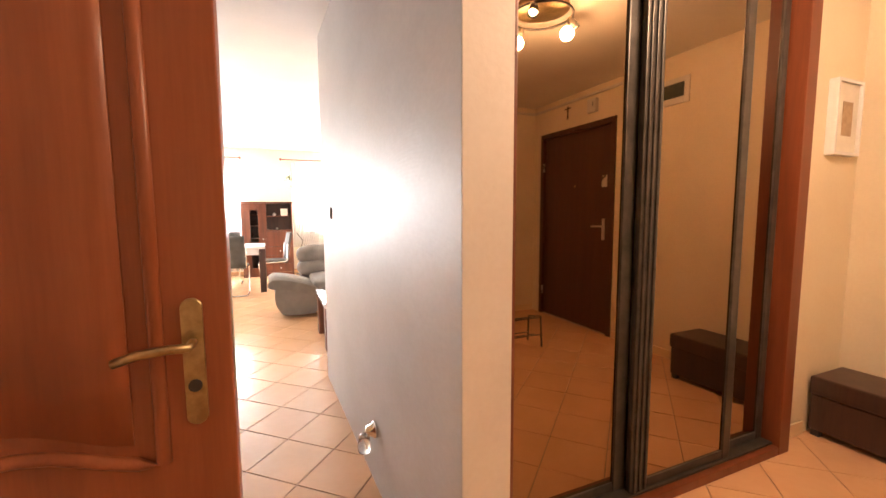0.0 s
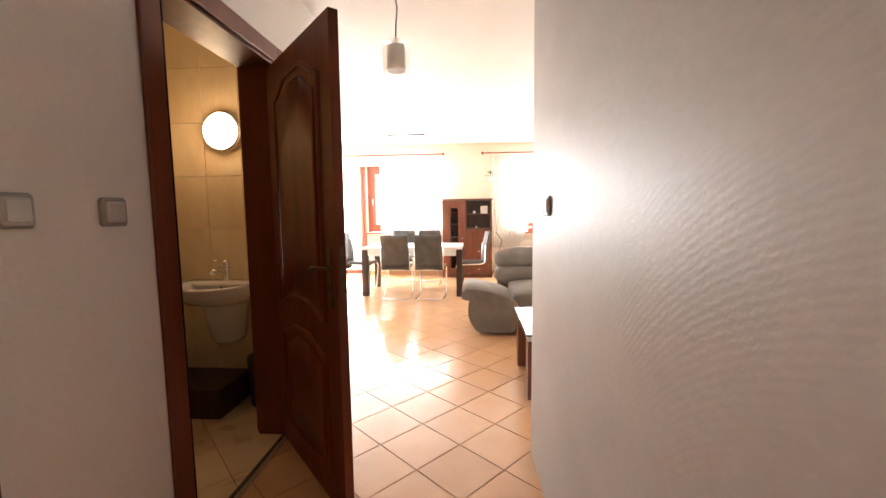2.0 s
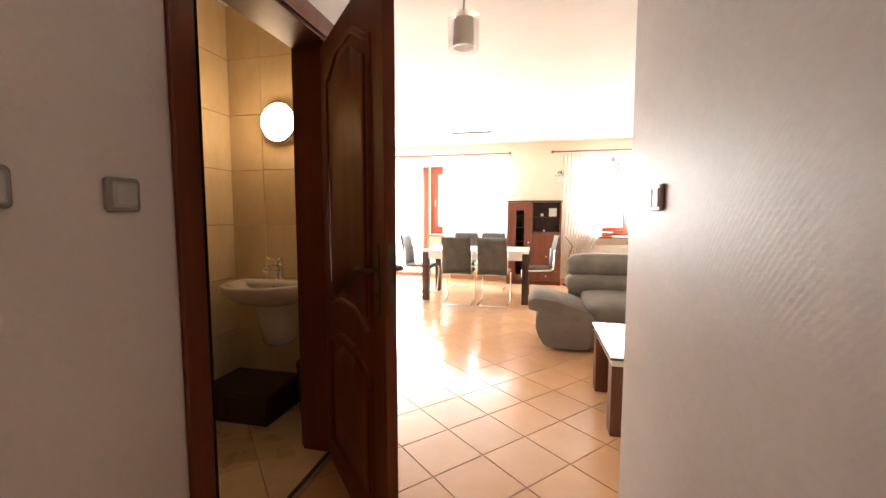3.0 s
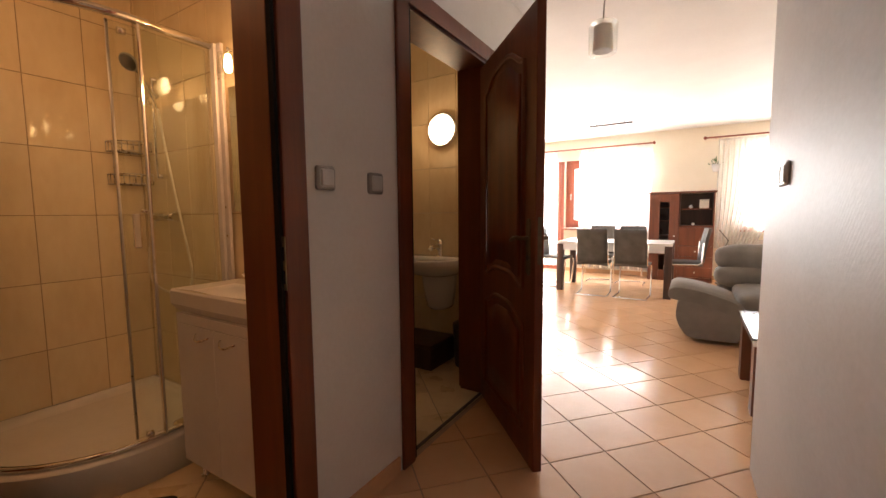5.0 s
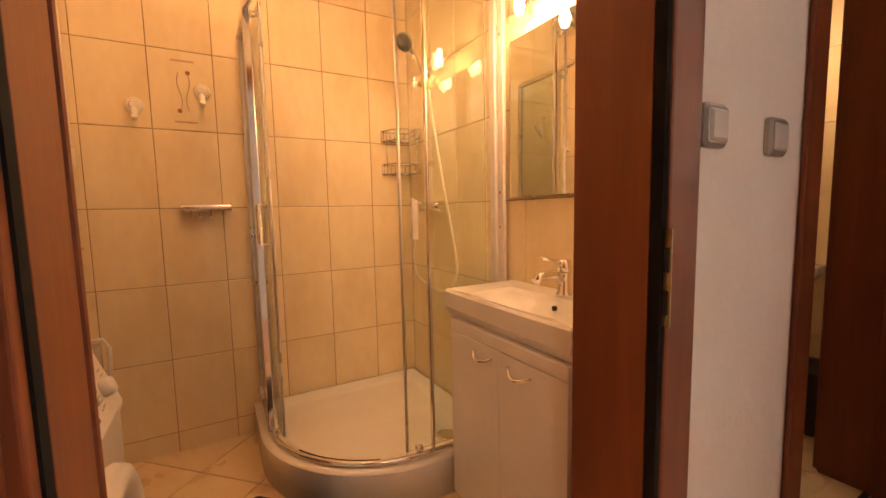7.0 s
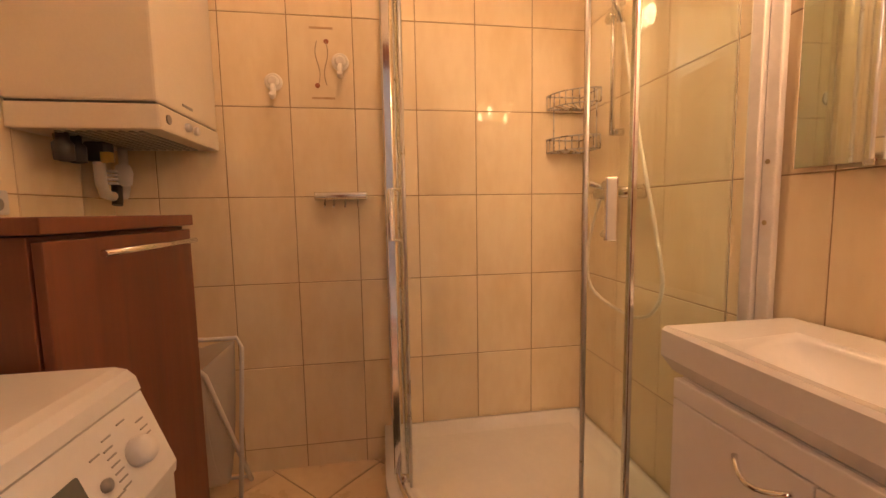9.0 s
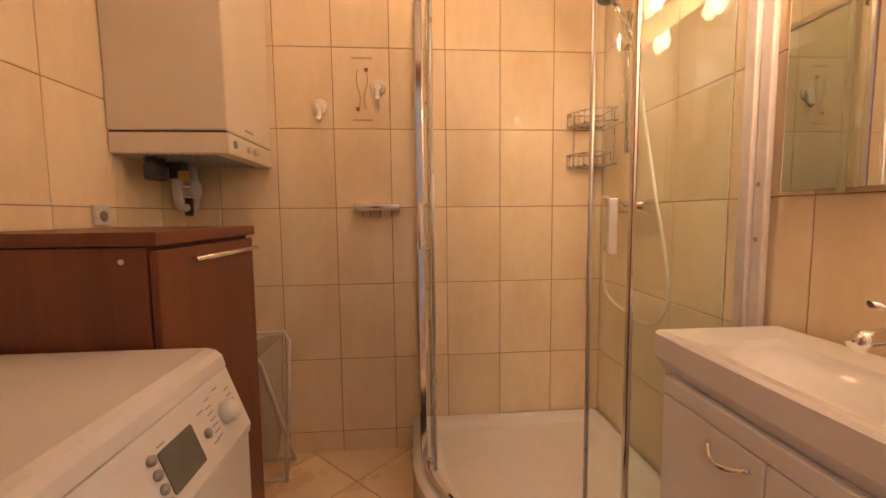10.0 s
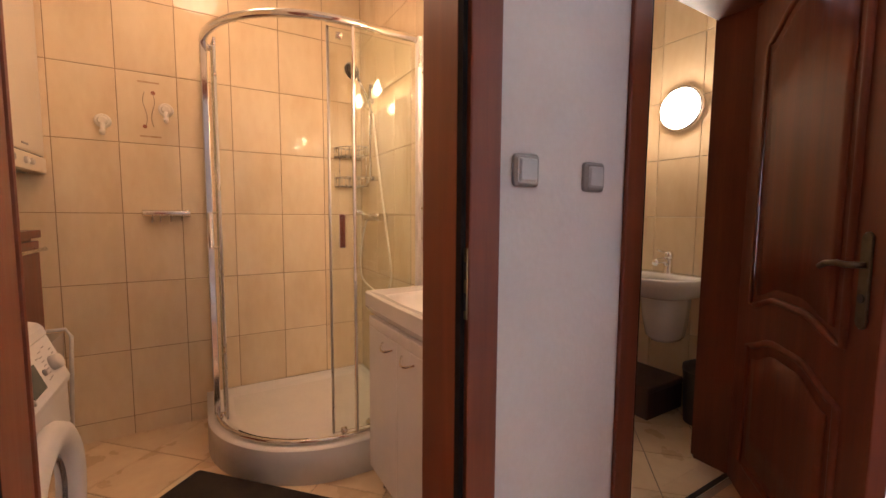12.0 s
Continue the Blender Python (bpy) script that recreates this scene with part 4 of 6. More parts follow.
def basin_tap(x, y, z, label, scale=1.0, reach=(0, -1)):
    t = thing("basin_tap", (x, y, z), label, "tap")
    s = scale
    dx, dy = reach
    part("base", L([(0.026 * s, 0), (0.026 * s, 0.006), (0.021 * s, 0.012), (0.020 * s, 0.062 * s), (0.022 * s, 0.075 * s)], Matrix.Translation((x, y, z)), 18), M["chrome"], t)
    part("spout", T([(x, y, z + 0.045 * s), (x + dx * 0.05 * s, y + dy * 0.05 * s, z + 0.075 * s), (x + dx * 0.11 * s, y + dy * 0.11 * s, z + 0.072 * s), (x + dx * 0.125 * s, y + dy * 0.125 * s, z + 0.058 * s)], 0.0150 * s, 10), M["chrome"], t)
    part("cartridge", L([(0.022 * s, 0), (0.024 * s, 0.018 * s), (0.020 * s, 0.040 * s), (0.0, 0.044 * s)], Matrix.Translation((x, y, z + 0.077 * s)), 18), M["chrome"], t)
    part("lever", T([(x, y, z + 0.112 * s), (x + dx * 0.05 * s, y + dy * 0.05 * s, z + 0.118 * s), (x + dx * 0.105 * s, y + dy * 0.105 * s, z + 0.130 * s)], 0.0075 * s, 8, False, 0.6), M["chrome"], t)


def wall_mirror():
    m = thing("wall_mirror", (-0.9, BY1 - 0.012, 1.17), "frameless rectangular mirror on the tiled wall", "mirror")
    part("mirror_glass", B(-1.190, -0.60, BY1 - 0.016, BY1 - 0.0115, 1.168, 1.755, 0.0015), M["mirror"], m)
    for x in (-1.05, -0.76):
        part("clip", B(x - 0.01, x + 0.01, BY1 - 0.019, BY1 - 0.0115, 1.160, 1.172, 0.001), M["chrome"], m)


def mirror_lamp():
    w = thing("wall_lamp", (-0.84, BY1 - 0.02, 1.86), "chrome wall lamp with two lit glass shades over the mirror", "wall lamp")
    part("bar", B(-1.09, -0.63, BY1 - 0.035, BY1 - 0.0115, 1.83, 1.87, 0.006), M["chrome"], w)
    for x in (-1.01, -0.73):
        part("arm", T([(x, BY1 - 0.03, 1.85), (x, BY1 - 0.12, 1.86), (x, BY1 - 0.12, 1.835)], 0.008, 8), M["chrome"], w)
        sh = part("shade", L([(0.022, 0.055), (0.040, 0.045), (0.046, -0.045), (0.043, -0.045), (0.036, 0.040), (0.018, 0.048)], Matrix.Translation((x, BY1 - 0.12, 1.79)), 20, True), M["shade_on"], w, "clear ribbed glass shade")
        sh.visible_shadow = False
        bu = part("bulb", L([(0.0, -0.032), (0.012, -0.026), (0.017, -0.005), (0.015, 0.020), (0.010, 0.045)], Matrix.Translation((x, BY1 - 0.12, 1.79)), 14), M["bath_bulb_on"], w, "lit bulb")
        bu.visible_shadow = False


def ceiling_lamp(name, x, y, r, z, label):
    c = thing(name, (x, y, z), label, "ceiling lamp")
    part("base", L([(r + 0.01, 0), (r + 0.01, -0.02), (r, -0.022)], Matrix.Translation((x, y, z)), 32), M["white_plastic"], c)
    d = part("diffuser", L([(r, -0.022), (r * 0.93, -0.05), (r * 0.7, -0.075), (r * 0.35, -0.088), (0.0, -0.092)], Matrix.Translation((x, y, z)), 32), M["bath_lamp_on"], c, "lit opal glass bowl")
    d.visible_shadow = False


def soap_rail():
    s = thing("towel_rail", (BX + 0.03, 1.55, 1.15), "short chrome shelf rail screwed to the wall tiles", "towel rail")
    part("plate", B(BX + 0.012, BX + 0.018, 1.46, 1.65, 1.142, 1.172, 0.004), M["chrome"], s)
    part("bar", T([(BX + 0.036, 1.452, 1.158), (BX + 0.036, 1.456, 1.158), (BX + 0.036, 1.654, 1.158), (BX + 0.036, 1.658, 1.158)], 0.018, 16), M["chrome"], s)
    for y in (1.49, 1.525, 1.57, 1.62):
        part("hook", T([(BX + 0.036, y, 1.145), (BX + 0.040, y, 1.118), (BX + 0.054, y, 1.115)], 0.004, 6), M["chrome"], s)


def suction_hook(y, z):
    h = thing("suction_hook", (BX + 0.012, y, z), "white plastic suction hook on the wall tiles", "hook", "hooks on the tiled wall")
    part("cup", yz(prism(bmesh.new(), disc(y, z, 0.034, 24), 0, 0.012, 0.004), BX + 0.0115), M["hook"], h)
    part("cap", yz(prism(bmesh.new(), disc(y, z, 0.022, 20), 0, 0.012, 0.005), BX + 0.022), M["hook"], h)
    part("hook_arm", T([(BX + 0.026, y, z - 0.012), (BX + 0.030, y, z - 0.05), (BX + 0.042, y, z - 0.062), (BX + 0.054, y, z - 0.052)], 0.011, 8), M["hook"], h)


def bath_mat():
    m = thing("bath_mat", (-1.2, 1.75, 0), "black-brown bath mat lying on the tiles", "bath mat")
    bm = bmesh.new()
    prism(bm, rounded(0, 0.80, -0.50, 0, 0.02), 0.001, 0.014, 0.006)
    bmesh.ops.transform(bm, matrix=pose(-1.615, 1.655, 0, 0, 0, 44), verts=bm.verts[:])
    part("mat_surface", bm, M["rug"], m)


def wall_switch(name, x, y, z, sg, label, twin=False, mat="grey_plastic"):
    s = thing(name, (x, y, z), label, "switch")
    h = 0.041
    deep = 0.010 if twin else 0.016
    w = 0.076 if twin else h
    fr = rounded(y - w, y + w, z - h, z + h, 0.012)
    part("surround", yz(prism(bmesh.new(), fr, 0, deep, 0.006), x, sg), M[mat], s)
    if twin:
        for a, b in ((y - 0.066, y - 0.006), (y + 0.006, y + 0.066)):
            part("rocker", yz(prism(bmesh.new(), rounded(a, b, z - 0.031, z + 0.031, 0.006), 0.008, 0.014, 0.004), x, sg), M["white_plastic"], s)
    else:
        part("rocker", yz(prism(bmesh.new(), rounded(y - 0.030, y + 0.030, z - 0.030, z + 0.030, 0.006), 0.013, 0.021, 0.005), x, sg), M["silver_paint"], s)
    return s


shower_tray()
shower_cabin()
wire_basket(1.52, 0.16)
wire_basket(1.335, 0.16)
shower_set()
boiler()
side_cabinet()
washing_machine()
laundry_hamper()
vanity()
vanity_basin()
basin_tap(-0.862, 2.560, 0.838, "chrome single-lever tap on the vanity washbasin")
wall_mirror()
mirror_lamp()
ceiling_lamp("ceiling_lamp", -1.57, 1.72, 0.13, CEIL, "round lit opal ceiling lamp of the bathroom")
soap_rail()
suction_hook(1.312, 1.605)
suction_hook(1.570, 1.690)
bath_mat()
sock = thing("wall_socket", (-1.65, BY0 + 0.012, 1.13), "white wall socket over the cabinet", "socket")
part("surround", xz(prism(bmesh.new(), rounded(-1.685, -1.615, 1.10, 1.165, 0.008), 0, 0.012, 0.003), BY0 + 0.0125), M["white_plastic"], sock)
part("insert", xz(prism(bmesh.new(), disc(-1.65, 1.128, 0.018), 0.010, 0.014, 0.002), BY0 + 0.0125), M["grey_plastic"], sock)
wall_switch("light_switch", XC, 2.421, 1.272, 1, "silver grey light switch with a pale rocker between the two doors")
wall_switch("light_switch", XC, 2.676, 1.268, 1, "silver grey light switch between the two doors")
wall_switch("light_switch", XR + 0.008, 3.285, 1.275, -1, "silver framed double light switch on the grey wall", True, "silver_paint")
st = thing("strike_plate", (XC + 0.02, D1[1], 1.0), "brass strike plate in the door frame", "strike plate")
part("plate", B(XC + 0.040, XC + 0.062, D1[1] - 0.0035, D1[1] - 0.0005, 0.925, 1.085, 0.001), M["brass"], st)
for za, zb in ((0.945, 0.985), (1.015, 1.055)):
    part("slot", B(XC + 0.043, XC + 0.059, D1[1] - 0.005, D1[1] - 0.0034, za, zb), M["dark_plastic"], st)

# ---- toilet ----


def toilet_basin():
    b = thing("washbasin", (-0.98, 4.0, 0.4), "white ceramic washbasin with half pedestal in the toilet", "washbasin")
    cx, yb = -0.98, WY1 - 0.012
    n = 28

    def outline(w, d, k0=0.0):
        pts = [(cx + w * math.cos(math.pi + math.pi * k / n), yb - d * (0.25 + 0.75 * abs(math.sin(math.pi * k / n)) ** 0.75)) for k in range(n + 1)]
        return pts + [(cx + w, yb - k0), (cx - w, yb - k0)]
    bm = bmesh.new()
    rings = []
    for ring, z in ((outline(0.12, 0.20), 0.665), (outline(0.20, 0.33), 0.70), (outline(0.255, 0.415), 0.765), (outline(0.262, 0.425), 0.805), (outline(0.258, 0.42), 0.815),
                    (outline(0.225, 0.375, 0.09), 0.812), (outline(0.20, 0.34, 0.10), 0.775), (outline(0.10, 0.24, 0.13), 0.715)):
        rings.append([bm.verts.new((x, y, z)) for x, y in ring])
    m = n + 3
    for a, c in zip(rings, rings[1:]):
        for k in range(m):
            bm.faces.new((a[k], a[(k + 1) % m], c[(k + 1) % m], c[k])).smooth = True
    bm.faces.new(rings[-1])
    bm.faces.new(rings[0][::-1])
    part("bowl", bm, M["ceramic"], b)
    bm = bmesh.new()
    rings = []
    for w, d, z in ((0.07, 0.14, 0.40), (0.095, 0.17, 0.43), (0.115, 0.20, 0.55), (0.125, 0.22, 0.69)):
        rings.append([bm.verts.new((x, y, z)) for x, y in outline(w, d)])
    for a, c in zip(rings, rings[1:]):
        for k in range(m):
            bm.faces.new((a[k], a[(k + 1) % m], c[(k + 1) % m], c[k])).smooth = True
    bm.faces.new(rings[-1])
    bm.faces.new(rings[0][::-1])
    part("half_pedestal", bm, M["ceramic"], b)
    part("overflow_hole", L([(0.0, -0.003), (0.010, -0.003), (0.010, 0.003), (0.0, 0.003)], Matrix.Translation((cx, yb - 0.112, 0.770)) @ Matrix.Rotation(radians(60), 4, "X"), 12), M["dark_plastic"], b)


toilet_basin()
basin_tap(-0.98, WY1 - 0.06, 0.812, "chrome single-lever tap on the toilet washbasin", 1.15)
rl = thing("wall_lamp", (-0.968, WY1 - 0.012, 1.80), "round lit opal wall lamp in the toilet", "wall lamp")
mm = Matrix.Translation((-0.968, WY1 - 0.0125, 1.80)) @ Matrix.Rotation(radians(90), 4, "X")
part("ring", L([(0.128, 0.0), (0.131, 0.02), (0.126, 0.035), (0.118, 0.036)], mm, 36), M["chrome"], rl, "chrome ring")
dd = part("diffuser", L([(0.118, 0.036), (0.107, 0.055), (0.074, 0.072), (0.04, 0.079), (0.0, 0.081)], mm, 36), M["lamp_on"], rl, "lit opal glass")
dd.visible_shadow = False
bx = thing("storage_box", (-1.1, 4.0, 0), "dark brown lidded storage box on the toilet floor", "box")
part("box_body", B(-1.33, -0.87, 3.84, 4.19, 0.002, 0.155, 0.008), M["wenge"], bx)
part("lid", B(-1.335, -0.865, 3.835, 4.195, 0.157, 0.19, 0.008), M["wenge"], bx)
wb = thing("waste_bin", (-0.72, 4.07, 0), "small dark round waste bin in the toilet", "bin")
part("bin_body", L([(0.07, 0.002), (0.09, 0.01), (0.105, 0.30), (0.10, 0.31)], Matrix.Translation((-0.70, 4.08, 0)), 24), M["dark_plastic"], wb)
part("lid", L([(0.108, 0.305), (0.106, 0.33), (0.06, 0.355), (0.0, 0.36)], Matrix.Translation((-0.70, 4.08, 0)), 24), M["dark_plastic"], wb)

# ---- hall ----


def wardrobe():
    w = thing("wardrobe", (2.15, Y_WARD + 0.1, 0), "built-in wardrobe with sliding bronze-tinted mirror doors and mahogany frame", "wardrobe")
    y = Y_WARD
    part("side_casing", B(1.186, 1.204, 1.36, y + 0.16, 0, CEIL - 0.004, 0.003), M["frame_wood"], w)
    part("side_casing", B(3.00, 3.09, y - 0.02, y + 0.16, 0, CEIL - 0.004, 0.004), M["frame_wood"], w)
    part("kerb", B(1.206, 2.998, y - 0.02, y + 0.16, 0.001, 0.045, 0.004), M["frame_wood"], w)
    part("track", B(1.206, 2.998, y + 0.01, y + 0.12, 0.047, 0.058, 0.002), M["bronze_dark"], w)
    part("top_track", B(1.206, 2.998, y, y + 0.13, CEIL - 0.06, CEIL - 0.004, 0.002), M["bronze_dark"], w)
    top = CEIL - 0.062
    for x0, x1, sl, sr, yy in ((1.21, 2.000, 0.045, 0.070, y + 0.070), (1.985, 2.660, 0.105, 0.055, y + 0.032), (2.610, 2.99, 0.055, 0.045, y + 0.070)):
        d = part("sliding_door", B(x0, x0 + sl, yy - 0.010, yy + 0.014, 0.06, top, 0.005), M["bronze_dark"], w)
        part("stile", B(x1 - sr, x1, yy - 0.010, yy + 0.014, 0.06, top, 0.005), M["bronze_dark"], d)
        part("rail", B(x0 + sl + 0.001, x1 - sr - 0.001, yy - 0.008, yy + 0.012, 0.06, 0.10, 0.004), M["bronze_dark"], d)
        part("mirror_panel", B(x0 + sl - 0.001, x1 - sr + 0.001, yy, yy + 0.004, 0.098, top - 0.002), M["mirror_tint"], d, "bronze-tinted mirror")
        if sl > 0.1:
            for k in range(3):
                part("grip_ridge", B(x0 + 0.018 + 0.030 * k, x0 + 0.030 + 0.030 * k, yy - 0.018, yy - 0.009, 0.06, top, 0.003), M["bronze_dark"], d)


def bench():
    b = thing("shoe_bench", (3.56, 1.2, 0), "dark brown upholstered box bench against the hall wall", "bench")
    part("seat", B(3.385, 3.725, 0.76, 1.665, 0.24, 0.345, 0.014), M["wenge"], b)
    part("body", B(3.395, 3.725, 0.77, 1.66, 0.035, 0.238, 0.006), M["wenge"], b)
    for x in (3.42, 3.70):
        for yy in (0.80, 1.63):
            part("foot", B(x - 0.02, x + 0.02, yy - 0.02, yy + 0.02, 0.0, 0.034, 0.003), M["dark_plastic"], b)


def picture():
    p = thing("picture_frame", (3.53, Y_WARD + 0.05, 1.6), "deep white picture frame with a small faded print", "picture")
    y = Y_WARD + 0.059
    bm = bmesh.new()
    for b in ((3.37, 3.388, 1.575, 1.975), (3.612, 3.63, 1.575, 1.975), (3.388, 3.612, 1.575, 1.593), (3.388, 3.612, 1.957, 1.975)):
        box(bm, b[0], b[1], y - 0.045, y, b[2], b[3], 0.003)
    part("frame", bm, M["white_lacquer"], p)
    part("mount", B(3.388, 3.612, y - 0.030, y - 0.001, 1.593, 1.957), M["paper"], p)
    part("print", B(3.455, 3.555, y - 0.032, y - 0.0295, 1.68, 1.86), M["print"], p, "faded brown print")


def entry_door():
    d = tagged(thing("door_entry", (HX, -0.67, 0), "closed dark brown entry door with silver handle", "door"), kind="structure")
    for a, b in ((-1.258, -1.20), (-0.14, -0.082)):
        part("jamb", B(HX - 0.012, HX + 0.14, a, b, 0, 2.198, 0.004), M["dark_wood"], d)
    part("head", B(HX - 0.012, HX + 0.14, -1.20, -0.14, 2.14, 2.198, 0.004), M["dark_wood"], d)
    part("leaf", B(HX + 0.02, HX + 0.07, -1.198, -0.142, 0.008, 2.138, 0.004), M["dark_wood"], d)
    part("handle_plate", B(HX + 0.014, HX + 0.02, -0.255, -0.215, 0.98, 1.20, 0.003), M["alu"], d, "silver handle plate")
    part("lever", T([(HX + 0.016, -0.235, 1.12), (HX - 0.03, -0.235, 1.12), (HX - 0.035, -0.28, 1.12), (HX - 0.03, -0.355, 1.115)], 0.009, 8), M["alu"], d)
    part("lock", B(HX + 0.014, HX + 0.02, -0.27, -0.20, 1.52, 1.64, 0.003), M["alu"], d)
    part("peephole", T([(HX + 0.01, -0.67, 1.55), (HX + 0.022, -0.67, 1.55)], 0.012, 12), M["brass"], d)
    for z in (0.3, 1.8):
        part("hinge", T([(HX - 0.005, -1.195, z - 0.05), (HX - 0.005, -1.195, z + 0.05)], 0.01, 8), M["alu"], d)


wardrobe()
bench()
picture()
entry_door()
vent = thing("air_vent", (HX, 0.4, 2.1), "white framed ventilation grille high on the hall wall", "vent")
bm = bmesh.new()
for b in ((0.19, 0.235, 2.15, 2.36), (0.535, 0.58, 2.15, 2.36), (0.235, 0.535, 2.15, 2.205), (0.235, 0.535, 2.32, 2.36)):
    box(bm, HX - 0.014, HX - 0.001, b[0], b[1], b[2], b[3], 0.003)
part("frame", bm, M["white_plastic"], vent)
part("backing", B(HX - 0.004, HX - 0.001, 0.235, 0.535, 2.205, 2.32), M["dark_plastic"], vent)
for k in range(8):
    part("slat", B(HX - 0.011, HX - 0.005, 0.236, 0.534, 2.209 + k * 0.0138, 2.214 + k * 0.0138), M["lcd"], vent)
bell = thing("door_chime", (HX, -0.39, 2.28), "white plastic door chime box over the entry door", "chime")
part("chime_body", B(HX - 0.045, HX - 0.001, -0.45, -0.325, 2.285, 2.425, 0.01), M["white_plastic"], bell)
part("chime_slot", B(HX - 0.048, HX - 0.044, -0.372, -0.357, 2.345, 2.395), M["grey_plastic"], bell)
cross = thing("wall_cross", (HX, -0.79, 2.31), "small dark wooden cross over the entry door", "cross")
part("upright", B(HX - 0.012, HX - 0.001, -0.795, -0.783, 2.30, 2.445, 0.003), M["dark_wood"], cross)
part("arm", B(HX - 0.013, HX - 0.001, -0.835, -0.743, 2.41, 2.422, 0.003), M["dark_wood"], cross)
ic = thing("intercom", (HX, 0.24, 1.2), "white intercom handset hanging on the hall wall", "intercom")
part("intercom_body", B(HX - 0.035, HX - 0.001, 0.195, 0.285, 1.17, 1.36, 0.01), M["white_plastic"], ic)
part("handset", B(HX - 0.06, HX - 0.034, 0.20, 0.24, 1.175, 1.355, 0.01), M["white_plastic"], ic)
part("cord", T([(HX - 0.03, 0.22, 1.175), (HX - 0.04, 0.225, 1.09), (HX - 0.04, 0.25, 1.07), (HX - 0.03, 0.262, 1.10), (HX - 0.02, 0.262, 1.172)], 0.006, 6), M["white_plastic"], ic)
wall_switch("light_switch", HX, 0.115, 1.33, -1, "silver grey light switch beside the intercom")
conduit = thing("cable_conduit", (HX - 0.01, -0.6, CEIL - 0.07), "slim cream conduit running under the hall ceiling", "conduit")
part("conduit_run", B(HX - 0.022, HX - 0.001, HY + 0.002, -0.02, CEIL - 0.085, CEIL - 0.060, 0.004), M["white_plastic"], conduit)
part("conduit_run", B(XC + 0.02, HX - 0.024, HY + 0.001, HY + 0.022, CEIL - 0.085, CEIL - 0.060, 0.004), M["white_plastic"], conduit)
part("cable_end", T([(HX - 0.012, -0.02, CEIL - 0.072), (HX - 0.014, 0.04, CEIL - 0.078), (HX - 0.004, 0.07, CEIL - 0.072)], 0.006, 6), M["white_plastic"], conduit)
spot = thing("ceiling_spotlight", (2.22, 0.74, CEIL), "bronze ceiling lamp with lit swivel spots", "ceiling lamp")
part("plate", L([(0.17, 0.0), (0.17, -0.02), (0.15, -0.03), (0.0, -0.034)], Matrix.Translation((2.22, 0.74, CEIL)), 32), M["brass"], spot)
part("hoop", T([(2.22 + 0.19 * math.cos(a), 0.74 + 0.19 * math.sin(a), CEIL - 0.055) for a in [2 * math.pi * k / 32 for k in range(32)]], 0.008, 8, True), M["bronze_dark"], spot)
for ang in (20, 140, 260):
    a = radians(ang)
    px, py = 2.22 + 0.2 * math.cos(a), 0.74 + 0.2 * math.sin(a)
    m = Matrix.Translation((px, py, CEIL - 0.10)) @ Matrix.Rotation(a, 4, "Z") @ Matrix.Rotation(radians(150), 4, "Y")
    sp = part("spot_head", L([(0.012, -0.05), (0.024, -0.03), (0.034, 0.03), (0.030, 0.03), (0.02, -0.02)], m, 18), M["bronze_dark"], spot)
    part("arm", T([(px, py, CEIL - 0.055), (px, py, CEIL - 0.09)], 0.006, 8), M["bronze_dark"], spot)
    bu = part("bulb", L([(0.0, 0.026), (0.022, 0.024), (0.026, 0.012), (0.0, 0.010)], m, 14), M["bulb_on"], sp, "lit bulb")
    bu.visible_shadow = False
rack = thing("shoe_rack", (2.72, -0.25, 0), "low black metal shoe rack on the hall floor", "shoe rack")
for xx in (2.45, 2.90):
    part("end_frame", T([(xx, -0.32, 0.012), (xx, -0.31, 0.26), (xx, -0.12, 0.30), (xx, -0.10, 0.012)], 0.008, 8), M["bronze_dark"], rack)
for yy, zz in ((-0.30, 0.10), (-0.22, 0.10), (-0.13, 0.12), (-0.29, 0.25), (-0.2, 0.275), (-0.13, 0.285)):
    part("bar", T([(2.45, yy, zz), (2.90, yy, zz)], 0.005, 8), M["bronze_dark"], rack)
fr = thing("air_freshener", (1.0, 2.3, 0.2), "chrome and clear plastic plug-in air freshener low on the grey wall", "air freshener")
part("plug", L([(0.040, 0.0), (0.040, 0.012), (0.03, 0.02), (0.022, 0.045), (0.0, 0.05)], Matrix.Translation((1.012, 2.205, 0.285)) @ Matrix.Rotation(radians(-90), 4, "Y"), 20), M["chrome"], fr)
part("vial", L([(0.0, 0.0), (0.026, 0.004), (0.030, 0.03), (0.024, 0.085), (0.0, 0.09)], Matrix.Translation((0.957, 2.205, 0.185)), 18), M["frosted"], fr, "clear refill vial")

# ---- living room ----


